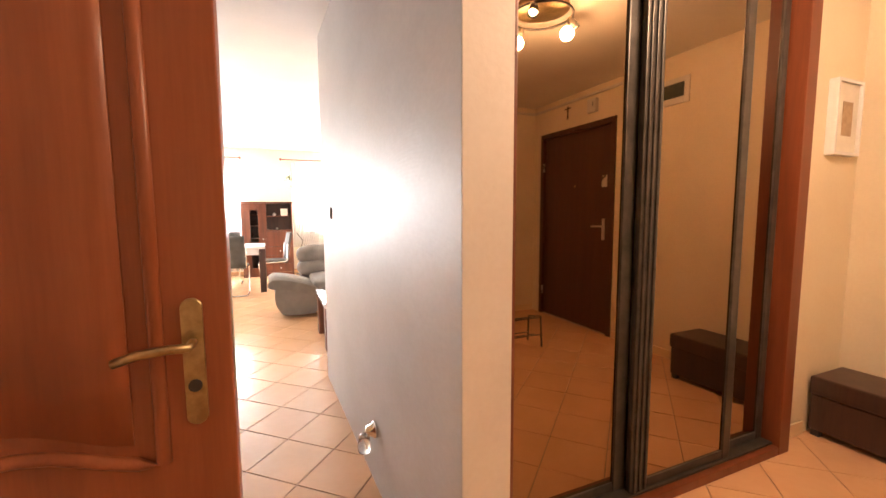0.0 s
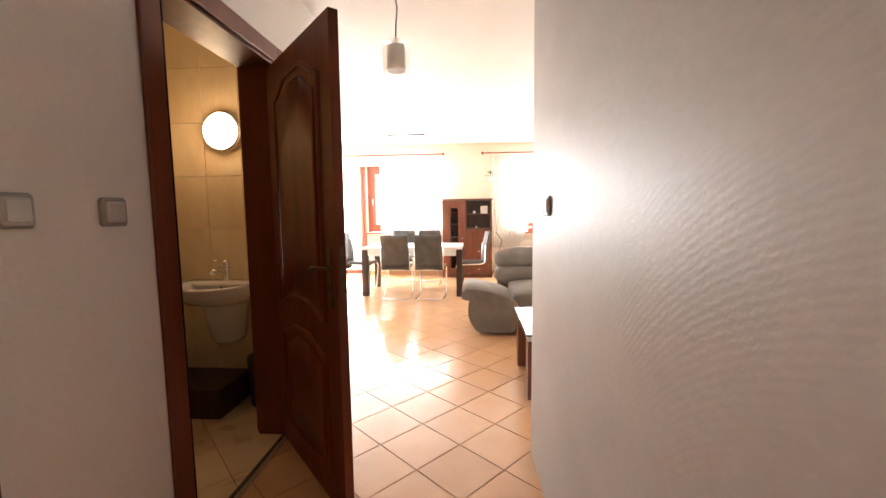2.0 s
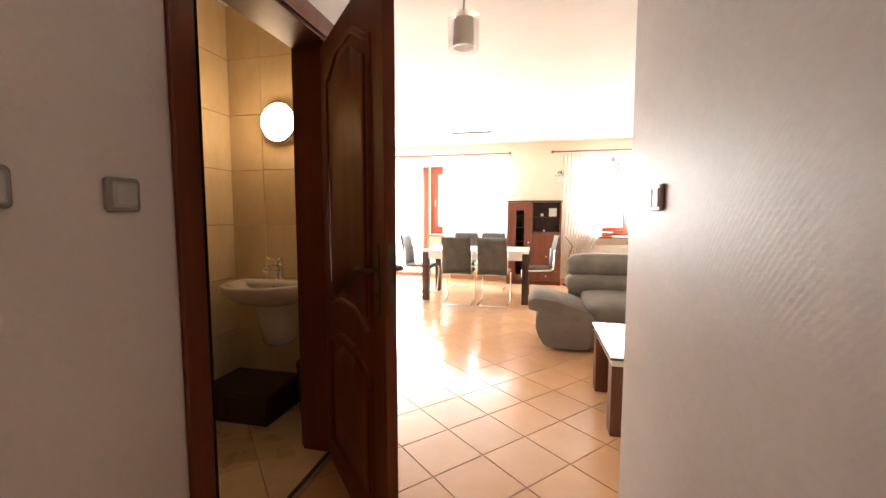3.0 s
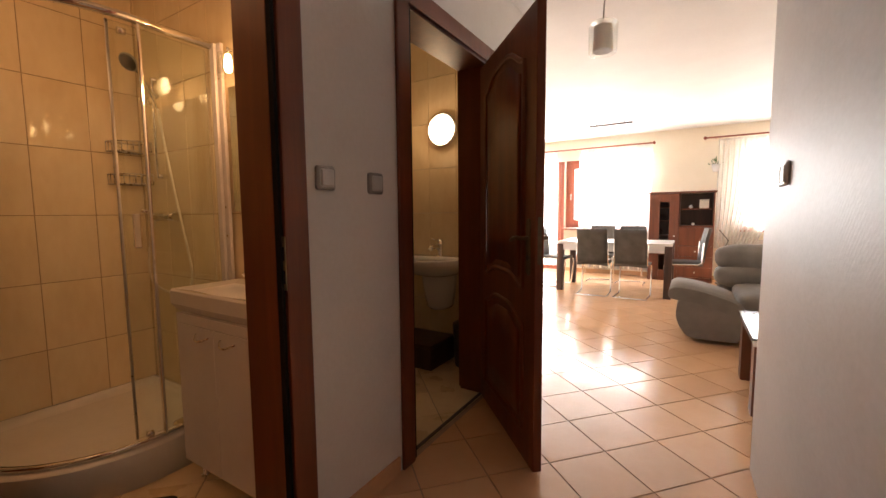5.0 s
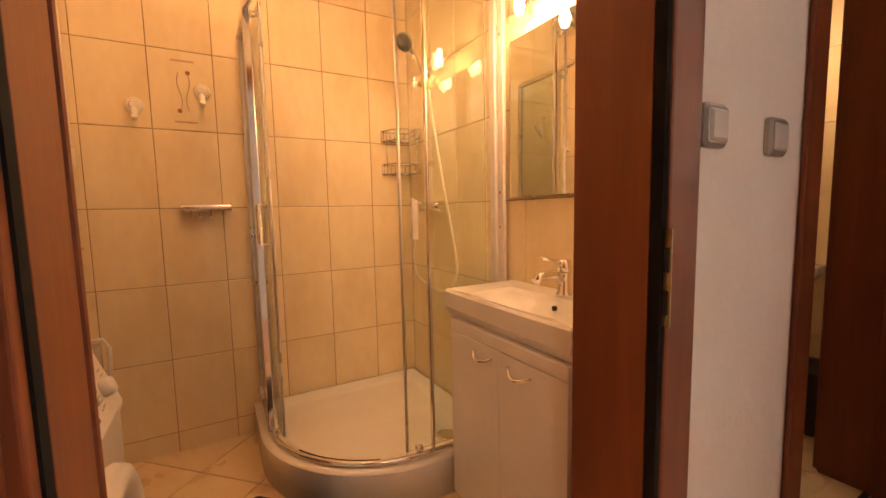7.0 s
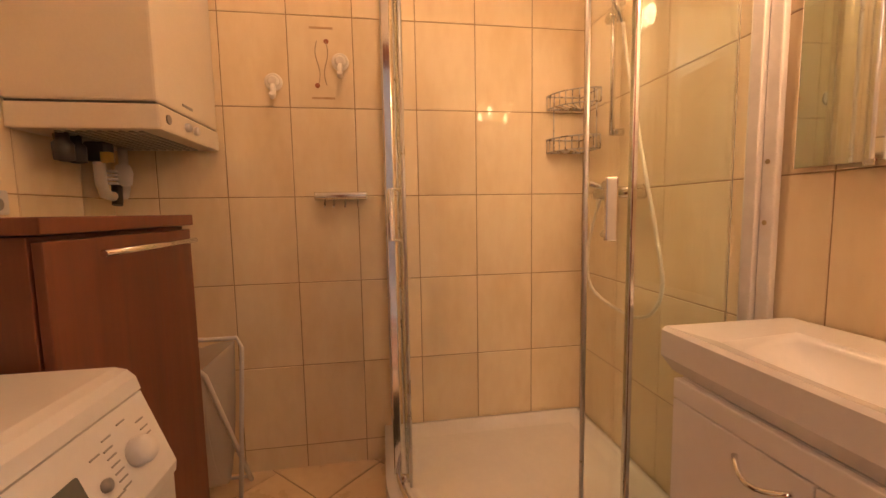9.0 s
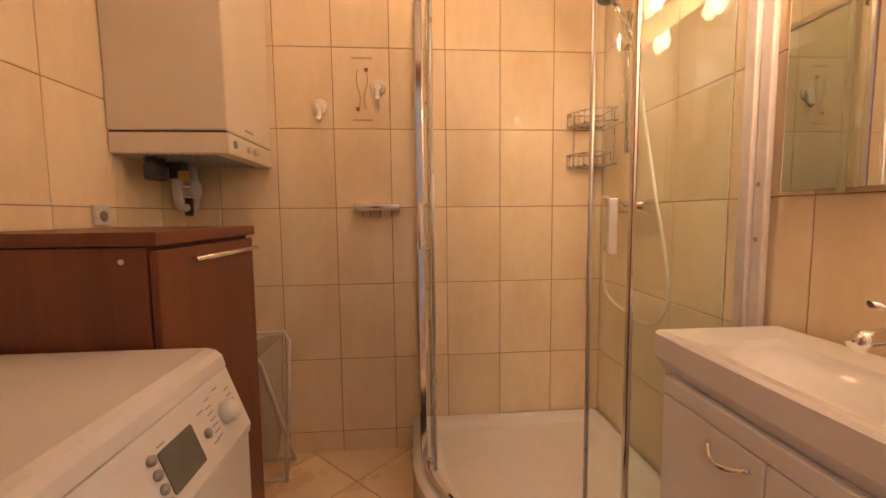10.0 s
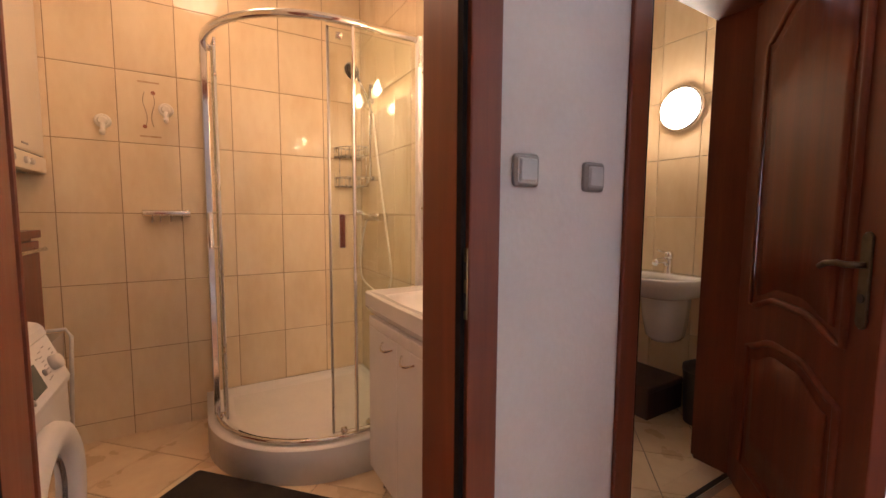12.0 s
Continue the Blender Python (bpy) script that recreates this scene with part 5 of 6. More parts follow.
def dining_chair():
    """Faces +y, its back at y = -0.22, standing on z = 0 round the origin."""
    c = thing("dining_chair", (0, 0, 0), "dark grey faux leather cantilever dining chair with chrome frame", "chair", "chairs round the dining table")
    grid = [[(-0.20 + 0.40 * i / 6, -0.20 + 0.41 * j / 6, 0.475 + 0.012 * math.sin(math.pi * i / 6) - 0.02 * (j / 6 - 0.5) ** 2) for i in range(7)] for j in range(7)]
    part("seat", sheet(bmesh.new(), grid, (0, 0, -0.045)), M["leather"], c)
    back = [[(-0.195 + 0.39 * i / 6 + 0.0, -0.205 - 0.075 * (k / 8) ** 1.4 - 0.03 * math.cos(math.pi * (i / 6 - 0.5)), 0.47 + 0.46 * k / 8) for i in range(7)] for k in range(9)]
    part("backrest", sheet(bmesh.new(), back, (0, 0.032, 0)), M["leather"], c)
    for s in (-1, 1):
        x = 0.20 * s
        part("frame_tube", T([(x, -0.20, 0.74), (x, -0.185, 0.47), (x, -0.14, 0.445), (x, 0.17, 0.44), (x, 0.215, 0.42), (x, 0.225, 0.37), (x, 0.19, 0.05), (x, 0.17, 0.018), (x, 0.13, 0.011), (x, -0.21, 0.011), (x, -0.235, 0.012)], 0.0105, 8), M["chrome"], c)
    part("back_bar", T([(-0.20, -0.235, 0.012), (0.20, -0.235, 0.012)], 0.0105, 8), M["chrome"], c)
    return c


TX0, TX1, TY0, TY1, TZ = -0.98, 0.52, 7.46, 8.32, 0.735
ch = dining_chair()
spots = [(-0.44, TY0 - 0.02, 0, 2), (0.06, TY0 - 0.02, 0, -3), (-0.55, TY1 + 0.16, 180, 1), (-0.10, TY1 + 0.16, 180, -2), (TX1 + 0.13, 7.93, 90, 6), (TX0 - 0.14, 7.9, -90, -4)]
for k, (x, y, rz, jit) in enumerate(spots):
    m = pose(x, y, 0, 0, 0, rz + jit)
    if k == 0:
        ch.matrix_basis = m
    else:
        copy_thing(ch, m)

tb = thing("dining_table", (-0.23, 7.9, 0), "long dining table with white top and dark wenge legs", "table")
part("tabletop", B(TX0, TX1, TY0, TY1, TZ - 0.035, TZ, 0.004), M["white_lacquer"], tb)
part("apron", B(TX0 + 0.09, TX1 - 0.09, TY0 + 0.012, TY0 + 0.032, TZ - 0.13, TZ - 0.036, 0.003), M["white_lacquer"], tb)
part("apron", B(TX0 + 0.09, TX1 - 0.09, TY1 - 0.032, TY1 - 0.012, TZ - 0.13, TZ - 0.036, 0.003), M["white_lacquer"], tb)
for x in (TX0, TX1 - 0.09):
    for y in (TY0, TY1 - 0.09):
        part("leg", B(x, x + 0.09, y, y + 0.09, 0.0, TZ - 0.036, 0.004), M["wenge"], tb)


def sideboard():
    c = thing("display_cabinet", (0.57, 9.35, 0), "tall cherry wood cabinet with glazed door, open shelf and drawers", "cabinet")
    x0, x1, y0, y1, z1 = 0.10, 1.03, 9.17, 9.54, 1.485
    t = 0.022
    part("side", B(x0, x0 + t, y0, y1, 0.0, z1 - 0.03, 0.002), M["cab_wood"], c)
    part("side", B(x1 - t, x1, y0, y1, 0.0, z1 - 0.03, 0.002), M["cab_wood"], c)
    part("top", B(x0 - 0.02, x1 + 0.02, y0 - 0.02, y1, z1 - 0.028, z1, 0.004), M["cab_wood"], c)
    part("back", B(x0 + t, x1 - t, y1 - 0.012, y1, 0.06, z1 - 0.03), M["wenge"], c)
    part("plinth", B(x0 + t, x1 - t, y0 + 0.02, y0 + 0.04, 0.0, 0.07), M["cab_wood"], c)
    xm = x0 + 0.44
    part("divider", B(xm - t / 2, xm + t / 2, y0 + 0.004, y1 - 0.013, 0.07, z1 - 0.03), M["cab_wood"], c)
    d = part("door", B(x0 + 0.004, x0 + 0.16, y0 - 0.02, y0 - 0.001, 0.075, z1 - 0.034, 0.003), M["cab_wood"], c)
    part("door_stile", B(xm - 0.14, xm - 0.003, y0 - 0.02, y0 - 0.001, 0.075, z1 - 0.034, 0.003), M["cab_wood"], d)
    for a, b in ((0.075, 0.18), (0.44, 0.60), (z1 - 0.17, z1 - 0.034)):
        part("door_rail", B(x0 + 0.16, xm - 0.14, y0 - 0.02, y0 - 0.001, a, b, 0.003), M["cab_wood"], d)
    for a, b in ((0.18, 0.44), (0.60, z1 - 0.17)):
        g = part("door_pane", B(x0 + 0.158, xm - 0.138, y0 - 0.012, y0 - 0.008, a - 0.002, b + 0.002), M["pane"], d)
        g.visible_shadow = False
    part("knob", L([(0.008, 0.0), (0.013, 0.014), (0.0, 0.018)], Matrix.Translation((xm - 0.06, y0 - 0.02, 0.75)) @ Matrix.Rotation(radians(90), 4, "X"), 14), M["alu"], d)
    for z in (0.45, 0.75, 1.0, 1.22):
        part("shelf", B(x0 + t, xm - t / 2, y0 + 0.02, y1 - 0.013, z, z + 0.012), M["cab_wood"], c)
    part("shelf", B(xm + t / 2, x1 - t, y0 + 0.004, y1 - 0.013, 1.185, 1.205), M["cab_wood"], c)
    part("shelf", B(xm + t / 2, x1 - t, y0 + 0.004, y1 - 0.013, 0.905, 0.928), M["cab_wood"], c)
    part("fall_front", B(xm + 0.004, x1 - 0.004, y0 - 0.02, y0 - 0.001, 0.60, 0.898, 0.003), M["cab_wood"], c)
    for k in range(3):
        z = 0.08 + 0.172 * k
        dr = part("drawer", B(xm + 0.004, x1 - 0.004, y0 - 0.02, y0 - 0.001, z, z + 0.166, 0.003), M["cab_wood"], c)
        part("knob", L([(0.008, 0.0), (0.013, 0.014), (0.0, 0.018)], Matrix.Translation(((xm + x1) / 2, y0 - 0.02, z + 0.083)) @ Matrix.Rotation(radians(90), 4, "X"), 14), M["alu"], dr)
    return xm


xm = sideboard()
box1 = thing("ornament_box", (0.88, 9.3, 1.206), "pale printed tin standing on the open shelf", "tin")
part("tin_body", B(0.82, 0.95, 9.26, 9.36, 1.2065, 1.33, 0.006), M["paper"], box1)
part("tin_lid", B(0.817, 0.953, 9.257, 9.363, 1.331, 1.35, 0.006), M["paper"], box1)
for x, z, r in ((0.70, 1.2065, 0.03), (0.74, 0.9295, 0.025)):
    o = thing("ornament", (x, 9.28, z), "small pale ceramic ornament on the cabinet shelf", "ornament", "ornaments on the shelf")
    part("ornament_body", L([(r * 0.5, 0.0), (r, r * 0.6), (r * 0.9, r * 1.3), (r * 0.3, r * 1.8), (0.0, r * 1.9)], Matrix.Translation((x, 9.28, z)), 14), M["ceramic"], o)
for x, z in ((0.24, 1.233), (0.33, 1.233), (0.24, 1.013), (0.32, 1.013), (0.28, 0.763)):
    o = thing("drinking_glass", (x, 9.33, z), "clear glass standing in the glazed cabinet", "glass", "glasses in the cabinet")
    part("glass_body", L([(0.022, 0.0), (0.026, 0.002), (0.031, 0.10), (0.029, 0.10), (0.022, 0.006)], Matrix.Translation((x, 9.33, z)), 14, True), M["pane"], o)


def cushion(name, parent, x0, x1, y0, y1, z0, z1, r, mat="fabric", puff=0.02, label=""):
    bm = bmesh.new()
    box(bm, x0, x1, y0, y1, z0, z1)
    bmesh.ops.subdivide_edges(bm, edges=bm.edges[:], cuts=7, use_grid_fill=True)
    c = Vector(((x0 + x1) / 2, (y0 + y1) / 2, (z0 + z1) / 2))
    h = Vector(((x1 - x0) / 2, (y1 - y0) / 2, (z1 - z0) / 2))
    for v in bm.verts:
        q = v.co - c
        core = Vector([max(-h[k] + r, min(h[k] - r, q[k])) for k in range(3)])
        off = q - core
        if off.length > 1e-6:
            off = off.normalized() * r
        u = Vector([q[k] / h[k] for k in range(3)])
        bulge = Vector([puff * math.copysign(1, u[k]) * (abs(u[k]) > 0.99) * (1 - u[(k + 1) % 3] ** 2) * (1 - u[(k + 2) % 3] ** 2) for k in range(3)])
        v.co = c + core + off + bulge + 0.006 * noise.noise_vector(v.co * 5)
    for f in bm.faces:
        f.smooth = True
    return part(name, bm, M[mat], parent, label)


def sofa():
    s = thing("sofa", (1.6, 6.1, 0), "grey fabric sofa with broad sloping armrest and high cushions", "sofa")
    # end module: plump base and a thick pad whose top slopes down towards the seat
    def slab(name, pts, y0, y1):
        loop = smooth_path([(x, z, 0) for x, z in pts + pts[:1]], 5)[:-1]
        bm = xz(prism(bmesh.new(), [(p.x, p.y) for p in loop], 0, y1 - y0, 0.022), y0)
        bmesh.ops.recalc_face_normals(bm, faces=bm.faces[:])
        for f in bm.faces:
            f.smooth = len(f.verts) < 5
        part(name, bm, M["fabric"], s)
    slab("arm_base", [(1.085, 0.04), (0.76, 0.04), (0.675, 0.10), (0.63, 0.20), (0.63, 0.30), (0.67, 0.365), (0.85, 0.335), (1.085, 0.26)], 5.57, 6.20)
    slab("arm_cushion", [(0.63, 0.372), (0.575, 0.385), (0.558, 0.42), (0.575, 0.462), (0.64, 0.482), (0.80, 0.462), (1.0, 0.405), (1.10, 0.355), (1.125, 0.31), (1.09, 0.268), (0.97, 0.30), (0.80, 0.352)], 5.535, 6.22)
    for a, b in ((1.09, 1.86), (1.87, 2.64)):
        cushion("seat_cushion", s, a, b, 5.60, 6.42, 0.24, 0.45, 0.06)
        part("front_panel", B(a, b - 0.003, 5.63, 6.35, 0.04, 0.26, 0.02), M["fabric"], s)
    for a, b in ((0.95, 1.78), (1.79, 2.62)):
        cushion("back_cushion", s, a, b, 6.30, 6.58, 0.40, 0.60, 0.07)
        cushion("head_cushion", s, a, b, 6.34, 6.62, 0.565, 0.80, 0.09)
    part("back_frame", B(0.97, 2.90, 6.50, 6.66, 0.04, 0.60, 0.05, seg=4), M["fabric"], s)
    cushion("far_arm", s, 2.64, 2.92, 5.58, 6.6, 0.05, 0.56, 0.09)
    for x in (0.85, 2.75):
        for y in (5.75, 6.5):
            part("foot", B(x - 0.03, x + 0.03, y - 0.03, y + 0.03, 0, 0.05), M["dark_plastic"], s)


sofa()
ct = thing("coffee_table", (1.5, 4.55, 0), "low coffee table with dark glass top and cherry legs", "coffee table")
part("tabletop", B(1.02, 2.1, 4.17, 4.93, 0.440, 0.455, 0.003), M["lcd"], ct, "dark glossy glass top")
bm = bmesh.new()
for b in ((1.03, 2.09, 4.18, 4.205), (1.03, 2.09, 4.895, 4.92), (1.03, 1.055, 4.205, 4.895), (2.065, 2.09, 4.205, 4.895)):
    box(bm, *b, 0.405, 0.439, 0.003)
part("apron", bm, M["white_lacquer"], ct, "white edge under the glass")
for x in (1.035, 1.98):
    for y in (4.20, 4.79):
        part("leg", B(x, x + 0.10, y, y + 0.11, 0.0, 0.404, 0.003), M["cab_wood"], ct)


def curtain(x0, x1, z0, z1, y, folds, label, sweep=0.0):
    c = thing("curtain", ((x0 + x1) / 2, y, z1), label, "curtain", "voile curtains")
    cols = folds * 8
    grid = []
    for k in range(15):
        v = k / 14
        z = z1 + (z0 - z1) * v
        row = []
        for i in range(cols + 1):
            u = i / cols
            pull = sweep * v * v
            x = x0 + (x1 - x0) * u * (1 - abs(pull)) + (x1 - x0) * max(0, -pull)
            row.append((x, y + 0.022 * math.sin(u * folds * 2 * math.pi) * (0.5 + 0.5 * v) + 0.008 * math.sin(u * 9 + v * 3), z))
        grid.append(row)
    part("voile", sheet(bmesh.new(), grid), M["curtain"], c)
    part("heading", T([(x0, y, z1), (x1, y, z1)], 0.010, 6), M["curtain"], c)
    return c


curtain(-2.45, -1.52, 0.12, 2.32, LY - 0.14, 12, "white voile curtain before the balcony door")
curtain(-1.12, 0.10, 0.12, 2.32, LY - 0.14, 15, "white voile curtain before the window")
curtain(1.05, 1.95, 0.55, 2.30, LY - 0.14, 13, "white voile curtain swept aside over the radiator", 0.45)
curtain(1.97, 3.0, 0.55, 2.30, LY - 0.14, 14, "white voile curtain before the second window", -0.3)


def curtain_rod(x0, x1, z):
    r = thing("curtain_rod", ((x0 + x1) / 2, LY - 0.13, z), "brown wooden curtain rod with round finials", "curtain rod", "curtain rods")
    part("rod", T([(x0, LY - 0.14, z), (x1, LY - 0.14, z)], 0.013, 10), M["win_wood"], r)
    for x in (x0, x1):
        part("finial", L([(0.0, -0.03), (0.018, -0.02), (0.024, 0.0), (0.018, 0.02), (0.0, 0.03)], Matrix.Translation((x, LY - 0.14, z)), 14), M["win_wood"], r)
    for x in (x0 + 0.15, (x0 + x1) / 2, x1 - 0.15):
        part("bracket", T([(x, LY - 0.002, z), (x, LY - 0.14, z)], 0.008, 8), M["win_wood"], r)


curtain_rod(-2.6, 0.12, 2.345)
curtain_rod(0.86, 3.1, 2.345)


def wall_planter():
    p = thing("wall_planter", (1.04, LY - 0.07, 1.85), "white wall planter with a small green plant", "plant")
    part("pot", L([(0.045, 0.0), (0.055, 0.01), (0.075, 0.12), (0.07, 0.12), (0.05, 0.02)], Matrix.Translation((1.04, LY - 0.08, 1.80)), 18), M["white_plastic"], p)
    bm = bmesh.new()
    rnd = random.Random(4)
    for k in range(90):
        a, e = rnd.uniform(0, 6.283), rnd.uniform(0.1, 1.4)
        d = Vector((math.cos(a) * math.cos(e), math.sin(a) * math.cos(e), math.sin(e)))
        q = Vector((1.04, LY - 0.08, 1.91)) + d * rnd.uniform(0.03, 0.11)
        s = d.orthogonal().normalized() * rnd.uniform(0.008, 0.014)
        tip = q + d * rnd.uniform(0.02, 0.04)
        mid = (q + tip) / 2
        vs = [bm.verts.new(v) for v in (q, mid + s, tip, mid - s)]
        bm.faces.new(vs)
    part("foliage", bm, M["leaf"], p, "small green leaves")


wall_planter()


def radiator(x0, x1):
    r = thing("radiator", ((x0 + x1) / 2, LY - 0.06, 0.12), "white ribbed panel radiator under the window", "radiator")
    part("panel", B(x0, x1, LY - 0.10, LY - 0.03, 0.14, 0.68, 0.01), M["white_enamel"], r)
    n = int((x1 - x0) / 0.05)
    for k in range(n):
        part("rib", B(x0 + 0.02 + k * 0.05, x0 + 0.045 + k * 0.05, LY - 0.106, LY - 0.10, 0.17, 0.64, 0.003), M["white_enamel"], r)
    part("top_grille", B(x0 + 0.004, x1 - 0.004, LY - 0.10, LY - 0.03, 0.682, 0.70, 0.003), M["white_enamel"], r)
    part("valve", T([(x0 - 0.03, LY - 0.06, 0.20), (x0 - 0.03, LY - 0.06, 0.02)], 0.008, 8), M["chrome"], r)


radiator(1.25, 2.6)
radiator(-1.2, -0.1)
for x, w in ((-1.0, 0.16), (-0.78, 0.18), (1.52, 0.16), (1.82, 0.2)):
    o = thing("sill_ornament", (x, LY - 0.05, SILL), "reddish brown planter standing on the window sill", "planter", "planters on the sills")
    part("planter_body", B(x - w / 2, x + w / 2, LY - 0.09, LY - 0.01, SILL - 0.0015, SILL + 0.075, 0.012), M["petal"], o)

stand = thing("floor_lamp_stand", (1.2, 9.2, 0), "thin dark metal stand beside the cabinet", "stand")
part("pole", T([(1.17, 9.25, 0.02), (1.15, 9.22, 0.45), (1.22, 9.18, 0.70), (1.10, 9.18, 0.86)], 0.008, 8), M["bronze_dark"], stand)
part("base", L([(0.10, 0.0), (0.10, 0.012), (0.02, 0.022), (0.0, 0.022)], Matrix.Translation((1.17, 9.25, 0)), 20), M["bronze_dark"], stand)

bellx = thing("bell_ornament", (1.86, LY - 0.18, 2.1), "small red-brown bell hanging from the curtain rod", "ornament")
part("bell_body", L([(0.05, 0.0), (0.048, 0.012), (0.032, 0.05), (0.02, 0.085), (0.0, 0.095)], Matrix.Translation((1.86, LY - 0.19, 2.13)), 18), M["petal"], bellx)
part("bell_cord", T([(1.86, LY - 0.19, 2.22), (1.86, LY - 0.16, 2.345)], 0.003, 5), M["win_wood"], bellx)

pl = thing("pendant_lamp", (0.23, 4.08, CEIL), "unlit pendant lamp with white inner and clear outer glass cylinder", "pendant lamp")
PX, PY = 0.225, 4.07
part("canopy", L([(0.055, 0.0), (0.055, -0.018), (0.04, -0.026), (0.0, -0.028)], Matrix.Translation((PX, PY, CEIL)), 24), M["chrome"], pl)
part("cord", T([(PX, PY, CEIL - 0.02), (PX + 0.012, PY, CEIL - 0.09), (PX + 0.002, PY, CEIL - 0.19), (PX, PY, CEIL - 0.28)], 0.0045, 6), M["grey_plastic"], pl)
part("holder", L([(0.012, 0.0), (0.02, -0.012), (0.028, -0.04), (0.045, -0.05)], Matrix.Translation((PX, PY, CEIL - 0.262)), 20), M["chrome"], pl)
part("inner_shade", L([(0.03, 0.0), (0.052, -0.008), (0.056, -0.15), (0.053, -0.15), (0.049, -0.012)], Matrix.Translation((PX, PY, CEIL - 0.300)), 28, True), M["opal"], pl, "matt pale grey glass cylinder")
og = part("outer_shade", L([(0.030, 0.002), (0.080, -0.004), (0.084, -0.012), (0.080, -0.165), (0.074, -0.175), (0.071, -0.175), (0.077, -0.163), (0.080, -0.014)], Matrix.Translation((PX, PY, CEIL - 0.287)), 28, True), M["pane"], pl, "clear outer glass")
og.visible_shadow = False

bl = thing("bar_lamp", (-0.38, 8.2, CEIL), "slim brown bar lamp under the ceiling over the table", "ceiling lamp")
part("bar", B(-0.70, -0.085, 8.18, 8.22, CEIL - 0.07, CEIL - 0.045, 0.004), M["bronze_dark"], bl)
for x in (-0.6, -0.2):
    part("hanger", T([(x, 8.2, CEIL), (x, 8.2, CEIL - 0.05)], 0.006, 6), M["bronze_dark"], bl)

# ---- skirting and thresholds ----
structure("baseboard", [(XC, XC + 0.010, 2.30, 2.80, 0.001, 0.075), (XC, XC + 0.010, 3.83, 4.36, 0.001, 0.075)], M["floor_tile"], "tile skirting along the corridor wall", "skirting")
structure("baseboard_hall", [(3.14, HX - 0.36, Y_WARD + 0.05, Y_WARD + 0.06, 0.001, 0.075), (HX - 0.010, HX, -0.06, 1.66, 0.001, 0.075), (XC + 0.01, HX - 0.012, HY, HY + 0.010, 0.001, 0.075)], M["bath_floor_tile"], "beige tile skirting in the hall", "skirting")
structure("baseboard_living", [(LX0, -2.33, LY - 0.010, LY, 0.001, 0.075), (-1.43, LX1, LY - 0.010, LY, 0.001, 0.075)], M["floor_tile"], "tile skirting along the window wall", "skirting")
for y0, y1, nm in ((*D1, "threshold_1"), (*D2, "threshold_2")):
    tagged(structure(nm, [(XC - 0.05, XC - 0.03, y0, y1, 0.0005, 0.004)], M["bronze_dark"], "dark metal threshold strip in the doorway", "threshold"))

# ---- wall tiles ----
TW, TH, TT, GAP = 0.252, 0.353, 0.010, 0.003


def tile_mesh(w, h, key, cache={}):
    k = (round(w, 3), round(h, 3), key)
    if k not in cache:
        bm = bmesh.new()
        prism(bm, [(0, 0), (w - GAP, 0), (w - GAP, h - GAP), (0, h - GAP)], 0, TT, 0.0015)
        cache[k] = mesh_of("tile", bm, M[key])
    return cache[k]


def tile_wall(wall, origin, along, normal, length, first, z_first, z_top, key="wall_tile", skip=None, width=TW):
    """Lays tiles on a wall: along and normal are unit vectors, first is the first joint along it."""
    a, nrm = Vector(along), Vector(normal)
    rot = Matrix((a, Vector((0, 0, 1)), nrm)).transposed().to_4x4()
    cuts = [0.0] + [first + width * k for k in range(40) if 0.02 < first + width * k < length - 0.02] + [length]
    zs = [0.0] + [z_first + TH * k for k in range(12) if z_first + TH * k < z_top - 0.02] + [z_top]
    for u0, u1 in zip(cuts, cuts[1:]):
        for z0, z1 in zip(zs, zs[1:]):
            if skip and skip(u0, u1, z0, z1):
                continue
            ob = new("tile", tile_mesh(u1 - u0, z1 - z0, key))
            ob.parent = wall
            ob.matrix_basis = Matrix.Translation(Vector(origin) + a * u0 + Vector((0, 0, z0)) + nrm * 0.0008) @ rot


objs = bpy.data.objects
# the rotation above must keep handedness: along x up = normal
tile_wall(objs["wall_bath_back"], (BX, BY0, 0), (0, 1, 0), (1, 0, 0), BY1 - BY0, 0.166, 0.10, CEIL)
tile_wall(objs["wall_toilet_bath"], (XB, BY1 + 0.010, 0), (-1, 0, 0), (0, -1, 0), XB - BX, 0.116, 0.10, CEIL)
tile_wall(objs["wall_bath_left"], (BX, BY0, 0), (1, 0, 0), (0, 1, 0), XB - BX, 0.178, 0.10, CEIL)
tile_wall(objs["wall_toilet_side"], (WX, WY0, 0), (0, 1, 0), (1, 0, 0), WY1 - WY0, 0.22, 0.10, CEIL)
tile_wall(objs["wall_toilet_back"], (XB, WY1, 0), (-1, 0, 0), (0, -1, 0), XB - WX, 0.36, 0.10, CEIL)

# flower motif on one tile
motif = objs["wall_bath_back"]
for (ya, za, yb, zb) in ((1.455, 1.815, 1.545, 1.823), (1.455, 1.545, 1.545, 1.553)):
    part("decor_bar", B(BX + 0.011, BX + 0.0125, ya, yb, za, zb), M["decor"], motif, "brown decorative bar on a tile")
for yc, flip in ((1.482, 1), (1.515, -1)):
    pts = [(BX + 0.0115, yc + 0.008 * math.sin(2 * math.pi * k / 12) * flip, 1.60 + 0.17 * k / 12) for k in range(13)]
    part("decor_stem", T(pts, 0.0018, 5), M["print"], motif)
for yc, zc in ((1.478, 1.598), (1.518, 1.768)):
    part("decor_flower", yz(prism(bmesh.new(), disc(yc, zc, 0.010, 9), 0, 0.0015), BX + 0.011), M["petal"], motif)

# ---- floor tiles, laid diagonally ----
P = 0.304


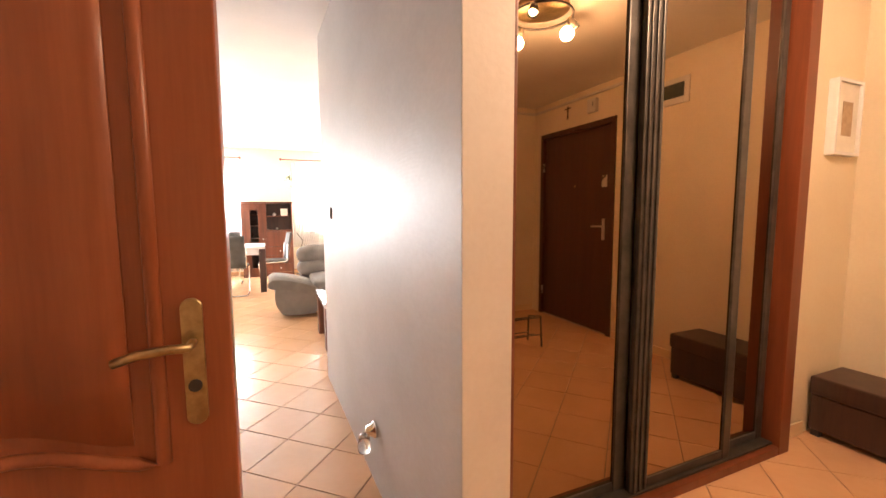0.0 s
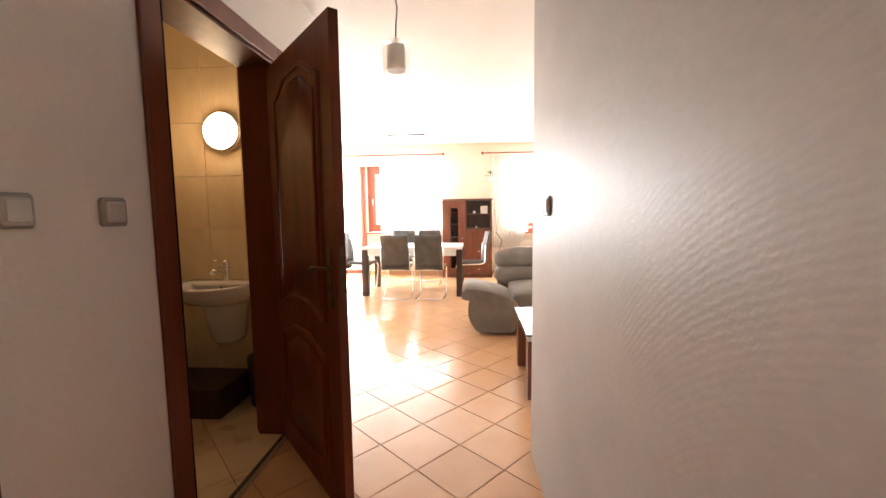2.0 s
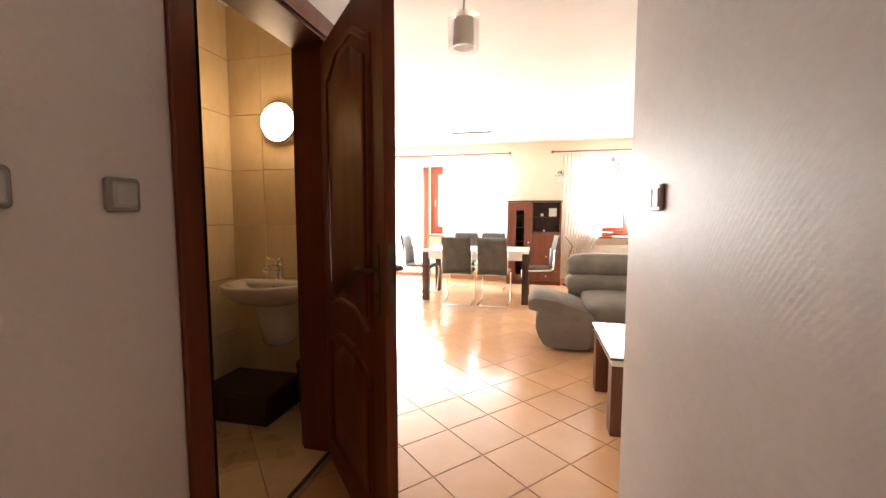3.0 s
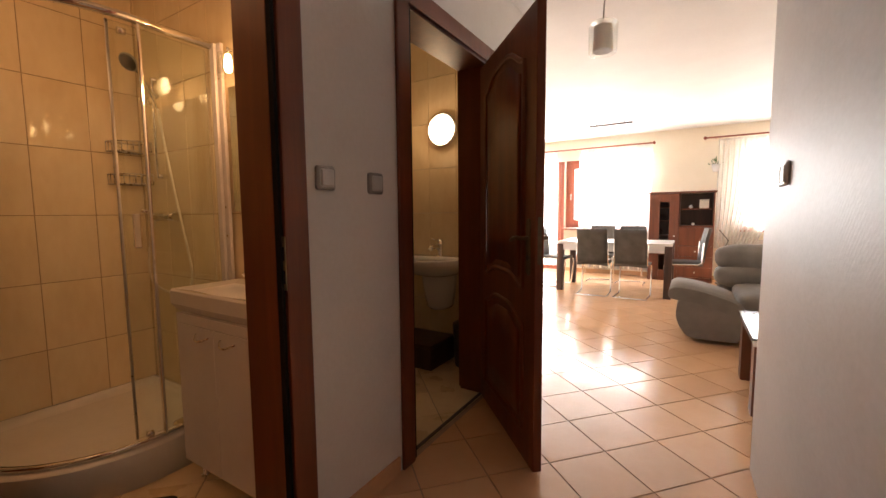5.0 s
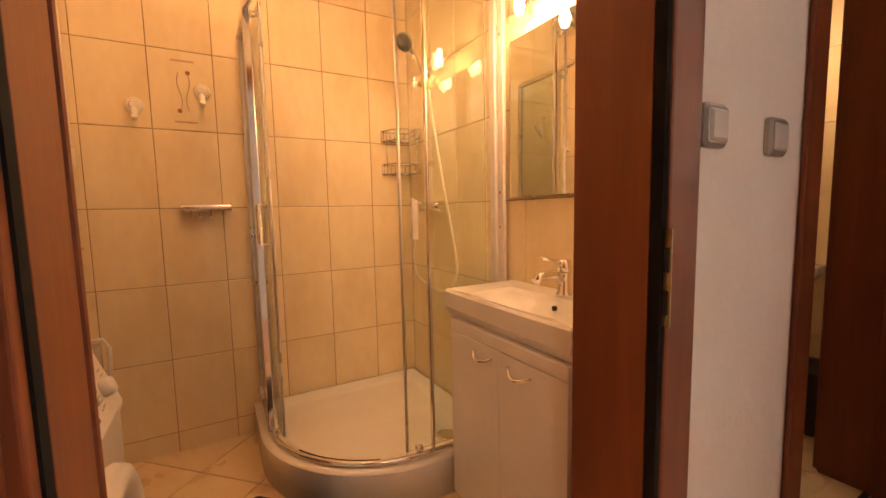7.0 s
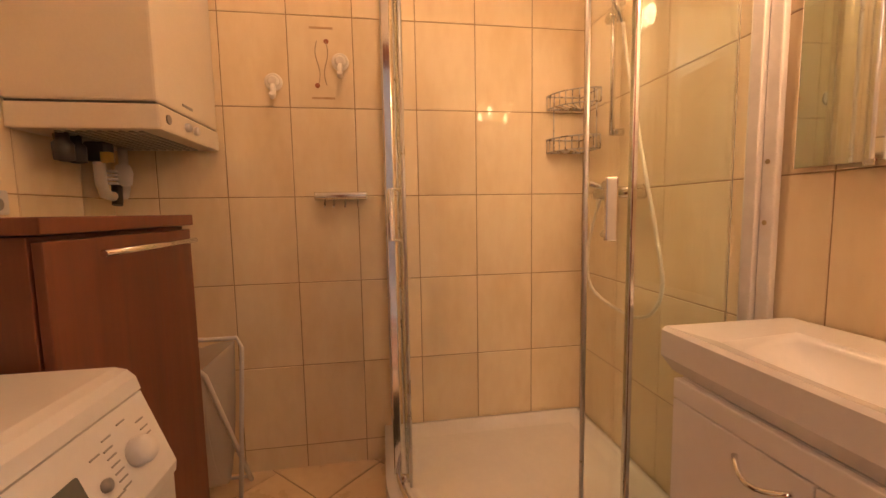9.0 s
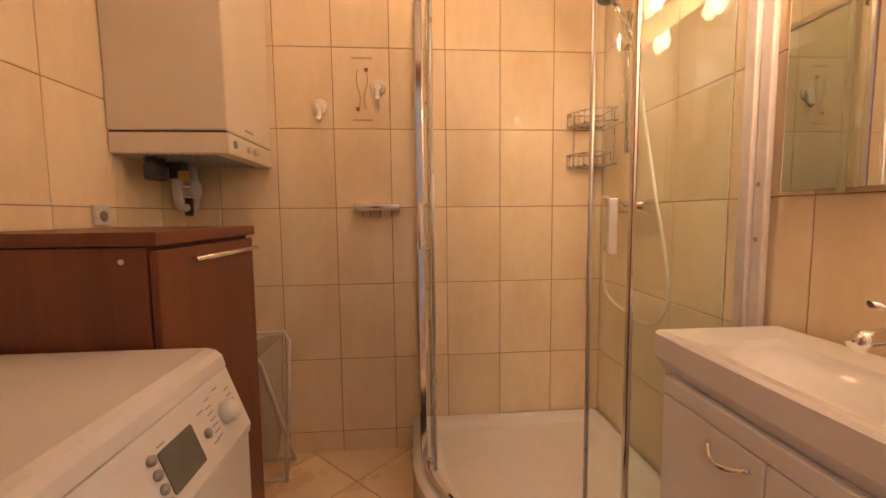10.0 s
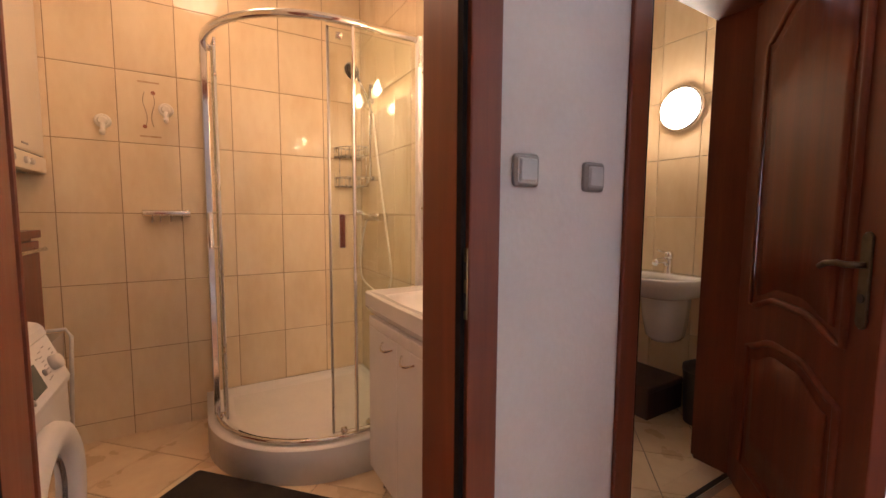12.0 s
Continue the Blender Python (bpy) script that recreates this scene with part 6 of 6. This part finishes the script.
def clip(poly, x0, x1, y0, y1):
    for axis, lim, keep in ((0, x0, 1), (0, x1, -1), (1, y0, 1), (1, y1, -1)):
        out = []
        for a, b in zip(poly, poly[1:] + poly[:1]):
            ina, inb = (a[axis] - lim) * keep >= 0, (b[axis] - lim) * keep >= 0
            if ina:
                out.append(a)
            if ina != inb:
                s = (lim - a[axis]) / (b[axis] - a[axis])
                out.append((a[0] + (b[0] - a[0]) * s, a[1] + (b[1] - a[1]) * s))
        poly = out
        if len(poly) < 3:
            return []
    return poly


def area(poly):
    return 0.5 * abs(sum(a[0] * b[1] - b[0] * a[1] for a, b in zip(poly, poly[1:] + poly[:1])))


def lay_floor(rects, anchor, key, near, label, stuff_name, turn=45.0):
    """Diagonal tiles over a union of rectangles; those in the rectangle near are pieces of their own."""
    floor = objs["floor"]
    h = (P - 0.0045) / 2
    ca, sa = math.cos(radians(turn)), math.sin(radians(turn))
    base = [(ca * u - sa * v, sa * u + ca * v) for u, v in ((-h, -h), (h, -h), (h, h), (-h, h))]
    bm = bmesh.new()
    prism(bm, base, -0.006, 0.0, 0.0018)
    full = mesh_of("floor_tile", bm, M[key])
    rest = bmesh.new()
    count = 0

    def inside(q):
        return any(r[0] <= q[0] <= r[1] and r[2] <= q[1] <= r[3] for r in rects)
    x0, x1 = min(r[0] for r in rects), max(r[1] for r in rects)
    y0, y1 = min(r[2] for r in rects), max(r[3] for r in rects)
    n = int(((x1 - x0) + (y1 - y0)) / P) + 3
    for i in range(-n, n + 1):
        for j in range(-n, n + 1):
            u, v = P * (i + 0.5), P * (j + 0.5)
            c = (anchor[0] + ca * u - sa * v, anchor[1] + sa * u + ca * v)
            if not (x0 - P < c[0] < x1 + P and y0 - P < c[1] < y1 + P):
                continue
            poly = [(c[0] + a, c[1] + b) for a, b in base]
            probe = poly + [((a[0] + b[0]) / 2, (a[1] + b[1]) / 2) for a, b in zip(poly, poly[1:] + poly[:1])]
            whole = all(inside(q) for q in probe)
            own = near[0] < c[0] < near[1] and near[2] < c[1] < near[3]
            if whole:
                if own:
                    ob = new("floor_tile", full)
                    ob.parent, ob.location = floor, (c[0], c[1], 0)
                    count += 1
                else:
                    prism(rest, poly, -0.006, 0.0, 0.0018)
                continue
            for r in rects:
                q = clip(poly, *r)
                if len(q) > 2 and area(q) > 2e-4:
                    prism(rest, q, -0.006, 0.0, 0.0012)
    ob = new(stuff_name, mesh_of(stuff_name, rest, M[key]))
    ob.parent = floor
    tagged(ob, label, kind="stuff")
    return count


lay_floor([(XC, 1.03, HY, LY), (1.0, LX1, Y_END, LY), (LX0, XC + 0.03, 4.36, LY), (1.0, HX, HY, Y_WARD + 0.06)], (0.374, 3.863), "floor_tile", (-1.3, 1.9, 1.5, 8.0), "terracotta tiles along the edges of the floor", "floor_tile_rest", 48.0)
lay_floor([(BX, XB, BY0, BY1), (XB, XC - 0.03, D1[0], D1[1])], (-1.915, 1.46), "bath_floor_tile", (BX, XB, BY0, BY1), "beige tiles along the edges of the bathroom floor", "bath_tile_rest")
lay_floor([(WX, XB, WY0, WY1), (XB, XC - 0.03, D2[0], D2[1])], (-0.70, 3.55), "bath_floor_tile", (WX, XB, WY0, WY1), "beige tiles along the edges of the toilet floor", "toilet_tile_rest")
